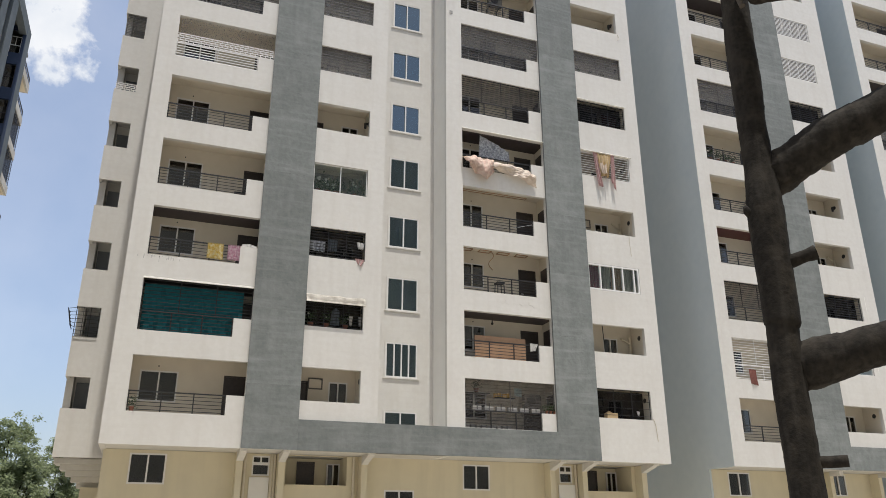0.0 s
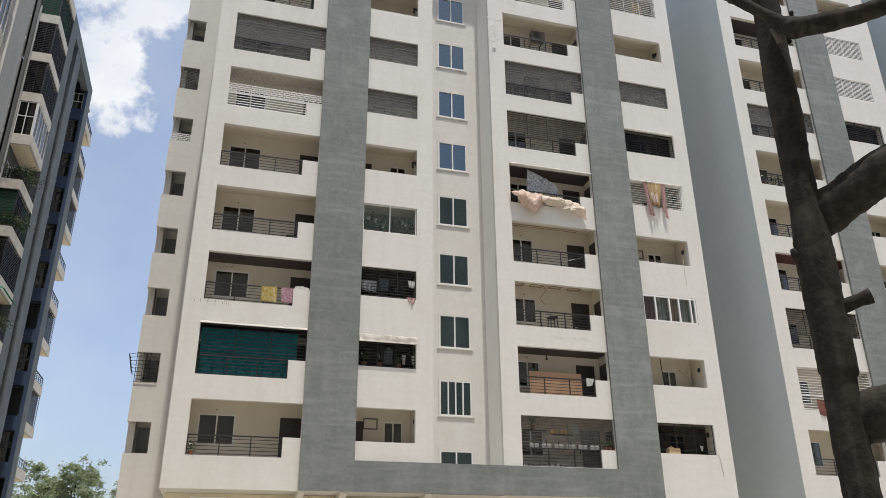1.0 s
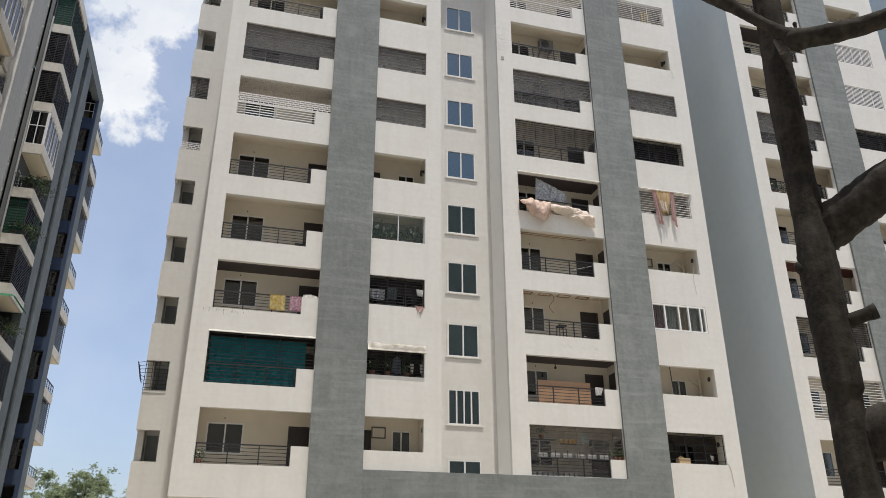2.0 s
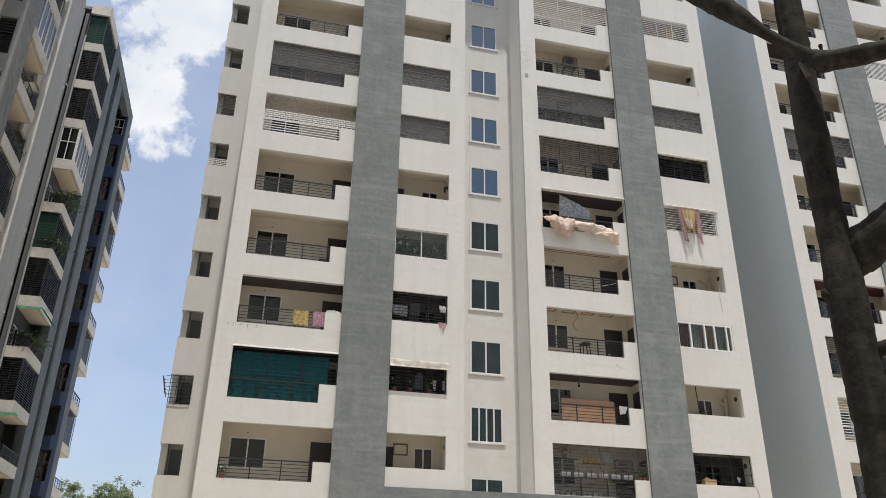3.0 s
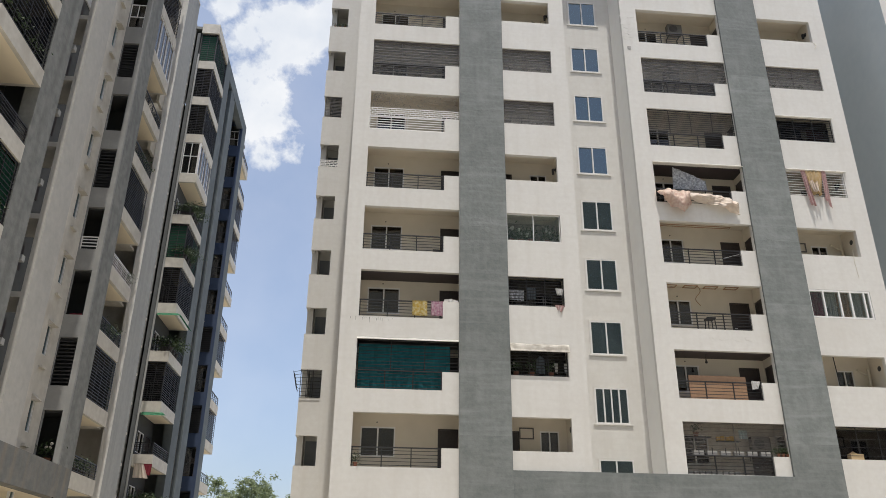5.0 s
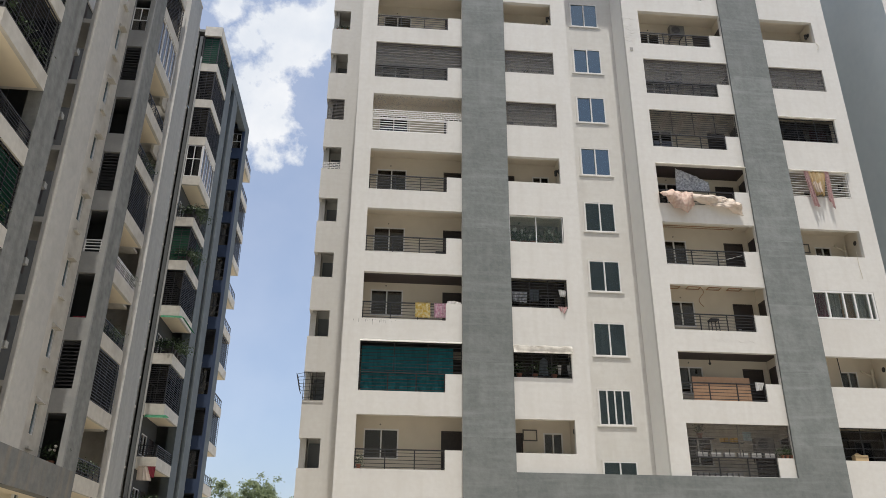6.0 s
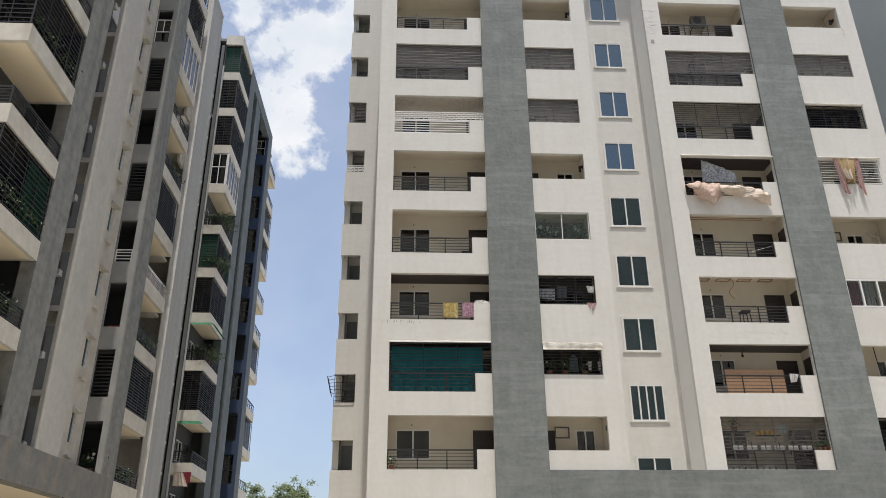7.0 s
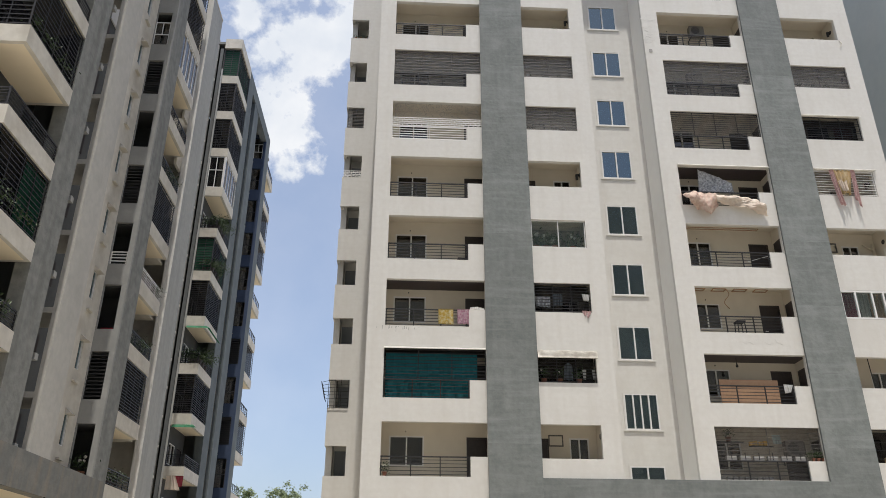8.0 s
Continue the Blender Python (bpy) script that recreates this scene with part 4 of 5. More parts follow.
    for k in range(1, 12):
        z = level(k)
        corner_balcony(b, k, -10.3, -6.8, 1.5 if o < 5 else 1.15, near.get(k, "rail"), True, *((-0.48, 0.18) if o < 5 else (-0.92, -0.28)))
        corner_balcony(b, k, 3.2, 6.3, 1.5, mid.get(k, "rail"), False, -0.66, 0.0)
        part("shaft_slab", boxes((-4.04, -2.31, 0.274, 1.748, z + 1.80, z + 2.0)), FIN_GREY, b)
        part("shaft_beam", boxes((-4.42, -4.18, 0.34, 1.748, z + 0.02, z + 0.24)), PIER_GREY, b, "grey tie beam across a narrow shaft")
        part("slot_window", boxes((-5.10, -4.85, 1.735, 1.748, z + 0.7, z + 2.2)), DOOR, b, "dark slot window")
        part("slot_window", boxes((-1.85, -1.45, 1.735, 1.748, z + 0.75, z + 1.78)), DOOR, b, "dark slot window")
        window(b, *wins[k - 1], 1.02, 1, edge=0.03)
        hood = bmesh.new()
        t = z - 0.62
        v = [hood.verts.new(p) for p in ((0.36, 0.997, t + 0.10), (0.84, 0.997, t + 0.10), (0.84, 0.78, t - 0.09), (0.36, 0.78, t - 0.09),
                                         (0.36, 0.997, t - 0.15), (0.84, 0.997, t - 0.15), (0.84, 0.72, t - 0.14), (0.36, 0.72, t - 0.14))]
        for f in ((3, 2, 1, 0), (4, 5, 6, 7), (0, 1, 5, 4), (1, 2, 6, 5), (2, 3, 7, 6), (3, 0, 4, 7)):
            hood.faces.new([v[i] for i in f])
        part("window_hood", hood, OLD_WHITE, b, "sloping concrete window hood")
        part("window_ledge", boxes((0.36, 0.84, 0.86, 0.997, z - 2.50, z - 2.42)), OLD_WHITE, b)
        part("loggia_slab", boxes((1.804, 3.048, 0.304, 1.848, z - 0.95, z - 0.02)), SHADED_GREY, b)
        # front of each loggia: bars, rails or glass across the lane side of the cross wall
        kind = loggia.get(k)
        if kind in ("bars", "both"):
            grille(b, 0.24, 0.98, z + (0.72 if kind == "both" else 0.02), z + 2.04, 1.75, 13 if kind == "bars" else 8, 2, STEEL, 0.05, along="d")
        if kind in ("white_rail", "both"):
            railing(b, 0.24, 0.98, z + 0.02, 0.66, 1.75, 4, 2, WHITE_STEEL if kind == "white_rail" else STEEL, along="d", bar=0.045)
        if kind == "dark_window":
            wf = part("window", boxes((1.71, 1.79, 0.24, 0.28, z + 0.02, z + 2.04), (1.71, 1.79, 0.94, 0.98, z + 0.02, z + 2.04), (1.71, 1.79, 0.28, 0.94, z + 1.0, z + 1.05)), STEEL, b, "dark glazed loggia window")
            part("pane", boxes((1.745, 1.755, 0.28, 0.94, z + 0.03, z + 2.03)), DIM_GLASS, wf).visible_shadow = False
        if kind == "window":
            wf = part("window", boxes((1.71, 1.79, 0.24, 0.275, z + 0.10, z + 1.55), (1.71, 1.79, 0.945, 0.98, z + 0.10, z + 1.55), (1.71, 1.79, 0.275, 0.945, z + 1.51, z + 1.55),
                                      (1.71, 1.79, 0.275, 0.945, z + 0.76, z + 0.80), (1.71, 1.79, 0.595, 0.625, z + 0.80, z + 1.51)), FRAME, b, "white-framed window over a dark panel")
            p = part("pane", boxes((1.745, 1.755, 0.275, 0.945, z + 0.12, z + 1.52)), DIM_GLASS, wf)
            p.visible_shadow = False
        if o < 5:
            part("recess_ledge", boxes((6.3, 7.2, 0.5, 1.66, z - 0.60, z - 0.48)), OLD_WHITE, b)
        if k >= 6 and o < 5:
            part("recess_parapet", boxes((6.32, 7.197, 0.36, 0.5, z - 1.05, z - 0.15)), OLD_WHITE, b, "sunlit white parapet in the recess")
    return b


def thing_part_wall(b, doors, roof, paint):
    """The cross wall that faces up the lane, with an opening for each loggia; the room behind is a dark box."""
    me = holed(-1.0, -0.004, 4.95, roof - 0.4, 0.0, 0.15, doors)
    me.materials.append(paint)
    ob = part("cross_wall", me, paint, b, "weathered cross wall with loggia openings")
    ob.matrix_local = Matrix.Translation((1.65, 0, 0)) @ Matrix(((0, 1, 0, 0), (-1, 0, 0, 0), (0, 0, 1, 0), (0, 0, 0, 1)))
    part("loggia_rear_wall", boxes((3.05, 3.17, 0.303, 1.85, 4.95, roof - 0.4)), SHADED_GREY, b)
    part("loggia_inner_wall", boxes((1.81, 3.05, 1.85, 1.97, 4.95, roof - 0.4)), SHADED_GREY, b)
    return ob


lb = older_block(0.0, "weathered grey and white apartment block across the lane",
                 {1: "rail", 2: "rail", 3: "green", 4: "rail", 5: "bars", 6: "rail", 7: "bars", 8: "rail", 9: "bars"},
                 {1: "rail", 2: "dense", 3: "rail", 4: "white_rail", 5: "dense", 6: "rail", 7: "rail", 8: "window", 9: "bars", 10: "bars", 11: "rail"},
                 {2: "bars", 4: "white_rail", 5: "both", 7: "both", 8: "window"}, 38.8, CROSS_GREY)
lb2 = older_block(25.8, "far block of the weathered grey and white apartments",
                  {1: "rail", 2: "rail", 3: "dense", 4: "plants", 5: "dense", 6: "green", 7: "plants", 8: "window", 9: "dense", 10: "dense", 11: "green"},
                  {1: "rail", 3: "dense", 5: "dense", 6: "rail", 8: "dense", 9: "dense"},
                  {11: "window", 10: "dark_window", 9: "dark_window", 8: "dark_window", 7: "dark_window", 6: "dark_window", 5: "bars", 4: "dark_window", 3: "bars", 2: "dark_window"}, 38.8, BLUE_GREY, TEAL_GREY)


# ---------------------------------------------------------------- trees beyond the lane
def tree(x, y, height, spread, seed, label):
    rng = random.Random(seed)
    t = thing("tree", label, "tree", pose(x, y, 0), "trees beyond the lane")
    bm = bmesh.new()
    tube(bm, (0, 0, 0), (0.2, 0, height * 0.5), 0.22, 8, 0.13)
    part("trunk", bm, BARK, t)
    tips = []
    for i in range(9):
        a = rng.uniform(0, 6.28)
        p0 = Vector((0.15, 0, height * rng.uniform(0.3, 0.5)))
        p1 = Vector((math.cos(a) * spread * rng.uniform(0.4, 0.9), math.sin(a) * spread * rng.uniform(0.4, 0.9), height * rng.uniform(0.55, 0.9)))
        part("limb", tube(bmesh.new(), p0, p1, 0.09, 6, 0.03), BARK, t)
        tips.append(p1)
    tips.append(Vector((0, 0, height * 0.88)))
    for i in range(9):
        a = rng.uniform(0, 6.28)
        tips.append(Vector((math.cos(a) * spread * rng.uniform(0.3, 0.9), math.sin(a) * spread * rng.uniform(0.3, 0.9), height * rng.uniform(0.25, 0.55))))
    verts, faces = [], []
    for tip in tips:
        for c in range(13):
            centre = tip + Vector((rng.gauss(0, 0.62), rng.gauss(0, 0.62), rng.gauss(0.1, 0.62)))
            for j in range(60):
                p = centre + Vector((rng.gauss(0, 0.24), rng.gauss(0, 0.24), rng.gauss(0, 0.20)))
                q = Euler((rng.uniform(-1, 1), rng.uniform(-1, 1), rng.uniform(0, 6.28))).to_matrix()
                s = rng.uniform(0.09, 0.17)
                n = len(verts)
                verts += [p + q @ Vector(v) for v in ((-s, 0, 0), (0, -0.6 * s, 0.15 * s), (s, 0, 0), (0, 0.6 * s, 0.15 * s))]
                faces.append((n, n + 1, n + 2, n + 3))
    me = bpy.data.meshes.new("crown")
    me.from_pydata(verts, [], faces)
    me.materials.append(TREE_LEAF)
    part("crown", me, TREE_LEAF, t)["kind"] = "stuff"


tree(-17.0, 62, 13.9, 3.2, 1, "tall leafy green tree behind the buildings")
tree(-12.6, 60, 13.2, 3.0, 2, "leafy green tree with an uneven crown")
tree(-8.5, 63, 11.8, 2.6, 3, "smaller leafy green tree")
tree(-23.0, 66, 13.6, 3.4, 4, "broad leafy green tree behind the buildings")
tree(-14.8, 56, 10.5, 2.8, 6, "low leafy green tree")
tree(-10.4, 52, 9.8, 2.3, 7, "low leafy green tree")


# ---------------------------------------------------------------- the bare lopped tree beside the camera
TX, TY = 2.14, -28.30
SIDE, AWAY = Vector((0.72, -0.694, 0)), Vector((0.694, 0.72, 0))


def limb_mesh(points, seed=0, rough=0.05, sides=28):
    """A rough-barked limb through (along SIDE, along AWAY, z, radius)."""
    bm = bmesh.new()
    pts = []
    for (a, b, z, r), (a2, b2, z2, r2) in zip(points, points[1:]):
        d = math.dist((a, b, z), (a2, b2, z2))
        n = max(2, int(d / 0.014))
        for i in range(n):
            f = i / n
            pts.append((SIDE * (a + (a2 - a) * f) + AWAY * (b + (b2 - b) * f) + Vector((0, 0, z + (z2 - z) * f)), r + (r2 - r) * f))
    a, b, z, r = points[-1]
    pts.append((SIDE * a + AWAY * b + Vector((0, 0, z)), r))
    rings = []
    for i, (p, r) in enumerate(pts):
        q0, q1 = pts[max(i - 1, 0)][0], pts[min(i + 1, len(pts) - 1)][0]
        q = Vector((0, 0, 1)).rotation_difference(q1 - q0)
        ring = []
        for j in range(sides):
            w = 2 * math.pi * j / sides
            o = q @ Vector((math.cos(w), math.sin(w), 0))
            place = p + o * r
            knob = max(0.0, noise.noise(place * 34 + Vector((seed, seed, 0))) - 0.30) + 0.5 * max(0.0, noise.noise(place * 90 + Vector((seed, 0, 3))) - 0.25)
            s = 1 + rough * (0.45 * noise.noise(place * 9 + Vector((seed, 0, 0))) + 1.0 * noise.noise(place * 42 + Vector((0, seed, 0))) + 3.0 * knob)
            ring.append(bm.verts.new(p + o * r * s))
        rings.append(ring)
    for r0, r1 in zip(rings, rings[1:]):
        for j in range(sides):
            bm.faces.new((r0[j], r0[(j + 1) % sides], r1[(j + 1) % sides], r1[j])).smooth = True
    bm.faces.new(rings[0][::-1])
    bm.faces.new(rings[-1])
    return bm


bare = thing("tree", "bare lopped tree with dark grey-brown bark and cut branch stubs", "tree", pose(TX, TY, 0))
part("trunk", limb_mesh([(-0.038, 0, 0.0, 0.070), (-0.041, 0, 1.74, 0.058), (-0.046, 0, 2.10, 0.057), (-0.040, 0, 2.308, 0.0555), (-0.037, 0, 2.324, 0.0635), (-0.036, 0, 2.44, 0.064), (-0.037, 0, 2.60, 0.065), (-0.035, 0, 2.74, 0.067), (-0.034, 0, 2.84, 0.063),
                         (-0.033, 0, 2.946, 0.056), (-0.036, 0, 3.15, 0.0535), (-0.031, 0, 3.33, 0.058), (-0.033, 0, 3.46, 0.058), (-0.028, 0, 3.70, 0.054), (-0.02, 0, 4.03, 0.053), (0.0, 0, 5.2, 0.035)], 1, 0.032, 40), BARK, bare)
part("branch", limb_mesh([(-0.03, 0.05, 2.910, 0.050), (-0.005, 0.055, 2.92, 0.078), (0.025, 0.05, 2.934, 0.083), (0.105, 0.035, 2.972, 0.079), (0.185, 0.03, 3.018, 0.082), (0.265, 0.02, 3.056, 0.079), (0.322, 0.03, 3.076, 0.081), (0.404, 0.04, 3.112, 0.078), (0.60, 0.06, 3.21, 0.078), (1.0, 0.1, 3.42, 0.07)], 4, 0.068, 36), BARK, bare, "thick rough branch")
part("branch", limb_mesh([(-0.03, 0.055, 2.16, 0.055), (-0.01, 0.06, 2.166, 0.082), (0.015, 0.055, 2.173, 0.088), (0.076, 0.04, 2.188, 0.088), (0.163, 0.03, 2.203, 0.076), (0.218, 0.02, 2.216, 0.074), (0.270, 0.03, 2.228, 0.072), (0.6, 0.06, 2.30, 0.07), (1.0, 0.1, 2.40, 0.07)], 5, 0.045, 36), BARK, bare, "thick rough branch")
part("stub", limb_mesh([(-0.02, 0, 2.545, 0.028), (0.06, 0, 2.565, 0.024), (0.113, 0.0, 2.578, 0.026)], 6, 0.12, 12), BARK, bare, "short cut branch stub")
part("stub", limb_mesh([(-0.02, 0, 1.836, 0.021), (0.098, 0, 1.838, 0.019)], 7, 0.1, 12), BARK, bare, "short cut branch stub")
part("branch", limb_mesh([(0.075, -0.09, 3.672, 0.030), (0.050, -0.09, 3.690, 0.036), (0.016, -0.09, 3.725, 0.026), (-0.044, -0.09, 3.794, 0.021), (-0.131, -0.09, 3.903, 0.023), (-0.170, -0.09, 3.958, 0.032), (-0.20, -0.09, 4.003, 0.040), (-0.251, -0.09, 4.072, 0.046), (-0.45, -0.07, 4.33, 0.042), (-0.9, 0, 4.85, 0.032)], 8, 0.09, 20), BARK, bare, "thin bent branch with a knotty swelling")
part("branch", limb_mesh([(0.015, -0.085, 3.705, 0.018), (0.045, -0.09, 3.690, 0.040), (0.060, -0.09, 3.680, 0.044), (0.104, -0.09, 3.672, 0.039), (0.184, -0.09, 3.662, 0.040), (0.271, -0.08, 3.664, 0.037), (0.45, -0.06, 3.69, 0.034), (1.1, 0.1, 3.85, 0.022)], 9, 0.08, 20), BARK, bare, "thin bent branch")
part("twig", limb_mesh([(0.061, -0.09, 3.71, 0.006), (0.062, -0.09, 3.745, 0.006), (0.062, -0.09, 3.752, 0.008), (0.062, -0.09, 3.760, 0.007)], 10, 0.1, 8), BARK, bare)
part("stub", limb_mesh([(-0.018, -0.068, 3.722, 0.010), (-0.001, -0.072, 3.648, 0.012)], 11, 0.1, 10), FADED_BARK, bare, "short paler cut stub on the trunk")
part("knob", limb_mesh([(-0.085, -0.02, 2.745, 0.016), (-0.098, -0.03, 2.765, 0.018), (-0.104, -0.03, 2.785, 0.008)], 12, 0.15, 10), BARK, bare)

# ---------------------------------------------------------------- loose things on the balconies
TOWEL_YELLOW = cloth("yellow_patterned_towel", (0.58, 0.40, 0.06), (0.78, 0.74, 0.52), 14.0)
TOWEL_PINK = cloth("pink_checked_towel", (0.52, 0.24, 0.34), (0.74, 0.62, 0.66), 14.0)
PEACH = cloth("peach_flowered_sheet", (0.87, 0.74, 0.64), (0.72, 0.52, 0.44), 9.0)
PALE_SHEET = cloth("cream_bedsheet", (0.87, 0.79, 0.70), (0.81, 0.70, 0.60), 3.0)
GREY_PRINT = cloth("grey_white_printed_sheet", (0.80, 0.82, 0.85), (0.20, 0.22, 0.27), 11.0)
MUSTARD = cloth("mustard_shawl", (0.66, 0.49, 0.25), (0.74, 0.62, 0.42), 6.0)
ROSE = cloth("rose_border_cloth", (0.58, 0.36, 0.36), (0.70, 0.55, 0.52), 16.0)
RED = cloth("red_cloth", (0.30, 0.045, 0.065))
DULL_RED = cloth("dull_red_cloth", (0.37, 0.17, 0.14))
WHITE_CLOTH = cloth("white_cloth", (0.80, 0.79, 0.77))
SLATE = cloth("slate_shirt_cloth", (0.16, 0.19, 0.22), (0.10, 0.12, 0.14), 8.0)
BLUE_STRIPE = cloth("pale_blue_cloth", (0.50, 0.64, 0.66), (0.72, 0.78, 0.78), 12.0)
AWNING = cloth("white_rolled_blind", (0.80, 0.78, 0.72))
GREEN_SHEET = material("green_plastic_sheet", (0.03, 0.22, 0.10), 0.5, grain=(8.0, 0.4, (0.02, 0.15, 0.07)))
PLUM = cloth("plum_curtain", (0.20, 0.04, 0.075))
TAN_CLOTH = cloth("tan_cardboard", (0.46, 0.34, 0.19))
STAINED = cloth("stained_cream_awning", (0.76, 0.73, 0.66), (0.44, 0.40, 0.34), 3.2)
FADED = cloth("faded_beige_curtain", (0.40, 0.36, 0.30), (0.24, 0.21, 0.18), 4.0)
PLANTER = material("grey_plastic_planter", (0.42, 0.41, 0.39), 0.6, grain=(8.0, 0.4, (0.30, 0.29, 0.28)))
YELLOW_BAG = material("yellow_plastic", (0.62, 0.36, 0.05), 0.5, grain=(9.0, 0.4, (0.5, 0.28, 0.04)))


def curve_at(pts, f):
    """A place on a line of points, by its share f of the line's steps."""
    x = f * (len(pts) - 1)
    i = min(int(x), len(pts) - 2)
    return tuple(a + (b - a) * (x - i) for a, b in zip(pts[i], pts[i + 1]))


def drape(top, bottom, d, fold=0.03, waves=7, n=28, rows=12, lean=0.0, slant=1.3, rumple=0.012, puff=0.0):
    """Hanging cloth between an upper and a lower line of (x, z), with folds that deepen downwards."""
    bm = bmesh.new()
    grid = []
    for j in range(rows + 1):
        g = j / rows
        row = []
        for i in range(n + 1):
            f = i / n
            (x0, z0), (x1, z1) = curve_at(top, f), curve_at(bottom, f)
            y = d + fold * (0.3 + g) * math.sin(f * waves * math.pi + slant * g) + fold * 0.4 * math.sin(f * 31 + 3 * g) + lean * g - puff * math.sin(math.pi * g) * (0.5 + 0.5 * math.sin(math.pi * f))
            y += rumple * (noise.noise(Vector((x0 * 1.7, g * 2.0, d * 9))) + 0.6 * noise.noise(Vector((x0 * 9.0 + g * 4, g * 9.0, d * 5))))
            row.append(bm.verts.new((x0 + (x1 - x0) * g, y, z0 + (z1 - z0) * g)))
        grid.append(row)
    for a, b in zip(grid, grid[1:]):
        for i in range(n):
            bm.faces.new((a[i], b[i], b[i + 1], a[i + 1])).smooth = True
    bmesh.ops.solidify(bm, geom=bm.faces[:], thickness=0.008)
    return bm


def hung(name, label, category, mat, top, bottom, d, m=None, **kw):
    return solid(name, drape(top, bottom, d, **kw), mat, label, category, m)


# laundry on the white block
hung("bedsheet", "grey and white printed bedsheet hung from a line", "bedsheet", GREY_PRINT, [(13.46, 19.94), (14.41, 19.56), (14.99, 19.26)], [(13.40, 18.72), (14.2, 18.76), (15.02, 18.72)], 0.30, fold=0.04)
hung("bedsheet", "peach flowered bedsheet blown over the railing", "bedsheet", PEACH, [(12.34, 18.44), (12.95, 18.58), (13.50, 18.52), (13.98, 18.46)], [(12.52, 18.10), (12.98, 17.66), (13.50, 17.28), (13.94, 17.78)], -0.05, fold=0.10, waves=4, lean=-0.16, slant=4.0, n=56, rows=24, rumple=0.085, puff=0.28)
hung("bedsheet", "cream bedsheet blown over the railing", "bedsheet", PALE_SHEET, [(13.80, 18.46), (14.6, 18.42), (15.3, 18.38), (15.85, 18.26), (16.12, 18.02)], [(13.90, 18.02), (14.62, 17.84), (15.20, 17.70), (15.75, 17.52), (16.22, 17.40)], -0.05, fold=0.075, waves=3, lean=-0.16, slant=6.0, n=64, rows=28, rumple=0.085, puff=0.20)
hung("shawl", "mustard shawl hung over a white grille", "cloth", MUSTARD, [(19.64, 19.90), (20.58, 19.92)], [(19.80, 18.72), (19.96, 18.62), (20.16, 18.74), (20.28, 18.60)], -0.10, fold=0.07, waves=9, puff=0.06)
hung("cloth", "pale cream cloth pinned on a mustard shawl", "cloth", PALE_SHEET, [(19.76, 19.26), (19.92, 19.36), (20.02, 19.20), (20.16, 19.32)], [(19.92, 18.78), (20.0, 18.70), (20.10, 18.76), (20.20, 18.72)], -0.24, fold=0.04, waves=4)
hung("border_cloth", "rose-bordered cloth hung over a white grille", "cloth", ROSE, [(19.46, 19.87), (19.68, 19.89)], [(19.70, 18.06), (19.93, 18.02)], -0.17, fold=0.03, waves=3)
hung("border_cloth", "rose-bordered cloth hung over a white grille", "cloth", ROSE, [(20.50, 19.90), (20.70, 19.90)], [(20.46, 18.40), (20.66, 17.92)], -0.17, fold=0.03, waves=3)
hung("towel", "yellow patterned towel over a balcony railing", "towel", TOWEL_YELLOW, [(1.42, 12.68), (2.05, 12.69)], [(1.43, 12.02), (2.06, 12.00)], 0.04, fold=0.012)
hung("towel", "pink checked towel over a balcony railing", "towel", TOWEL_PINK, [(2.21, 12.68), (2.74, 12.69)], [(2.22, 12.04), (2.75, 12.03)], 0.04, fold=0.012)
hung("cloth", "white cloth lying on a parapet end", "cloth", WHITE_CLOTH, [(2.75, 12.78), (3.05, 12.82), (3.34, 12.75)], [(2.74, 12.64), (3.05, 12.62), (3.36, 12.63)], 0.06, fold=0.02)
hung("shirt", "pale striped shirt on a line behind bars", "clothes", GREY_PRINT, [(5.55, 13.44), (6.20, 13.42)], [(5.58, 12.98), (6.18, 12.94)], 0.28)
hung("shirt", "slate grey shirt on a line behind bars", "clothes", SLATE, [(6.34, 13.58), (6.74, 13.58)], [(6.34, 13.02), (6.72, 13.05)], 0.35)
for x0, x1, z0, z1 in ((5.62, 5.80, 24.95, 24.72), (5.85, 6.45, 24.78, 24.68), (6.95, 7.28, 24.78, 24.66), (5.55, 5.82, 25.42, 25.28)):
    hung("cloth", "white rag on a sill behind bars", "cloth", WHITE_CLOTH, [(x0, z0), (x1, z0 + 0.01)], [(x0 + 0.02, z1), (x1 - 0.02, z1)], 0.19, fold=0.02, waves=5)
hung("cloth", "white bundle tied to window bars", "cloth", WHITE_CLOTH, [(7.50, 13.50), (7.84, 13.46)], [(7.58, 13.18), (7.78, 13.16)], 0.03, fold=0.04, waves=5)
hung("cloth", "rose red cloth hanging below window bars", "cloth", ROSE, [(7.44, 12.72), (7.86, 12.70)], [(7.52, 12.52), (7.72, 12.38)], -0.02, fold=0.03, waves=4)
hung("cloth", "white cloth over a balcony railing", "cloth", WHITE_CLOTH, [(15.58, 9.74), (15.98, 9.72)], [(15.60, 9.36), (15.84, 9.40)], 0.03, fold=0.02)
hung("cloth", "pale blue striped cloth hung behind bars", "cloth", BLUE_STRIPE, [(14.92, 7.76), (15.28, 7.76)], [(14.94, 7.40), (15.29, 7.40)], 0.45, fold=0.01)
hung("cloth", "white rag hung behind bars", "cloth", WHITE_CLOTH, [(20.98, 7.06), (21.16, 7.02)], [(21.06, 6.84), (21.10, 6.80)], 0.2, fold=0.02, waves=3)
hung("cloth", "dull red cloth hung through a white grille", "cloth", DULL_RED, [(27.55, 9.42), (27.98, 9.40)], [(27.64, 8.70), (28.02, 8.62)], -0.04, fold=0.03, waves=5)
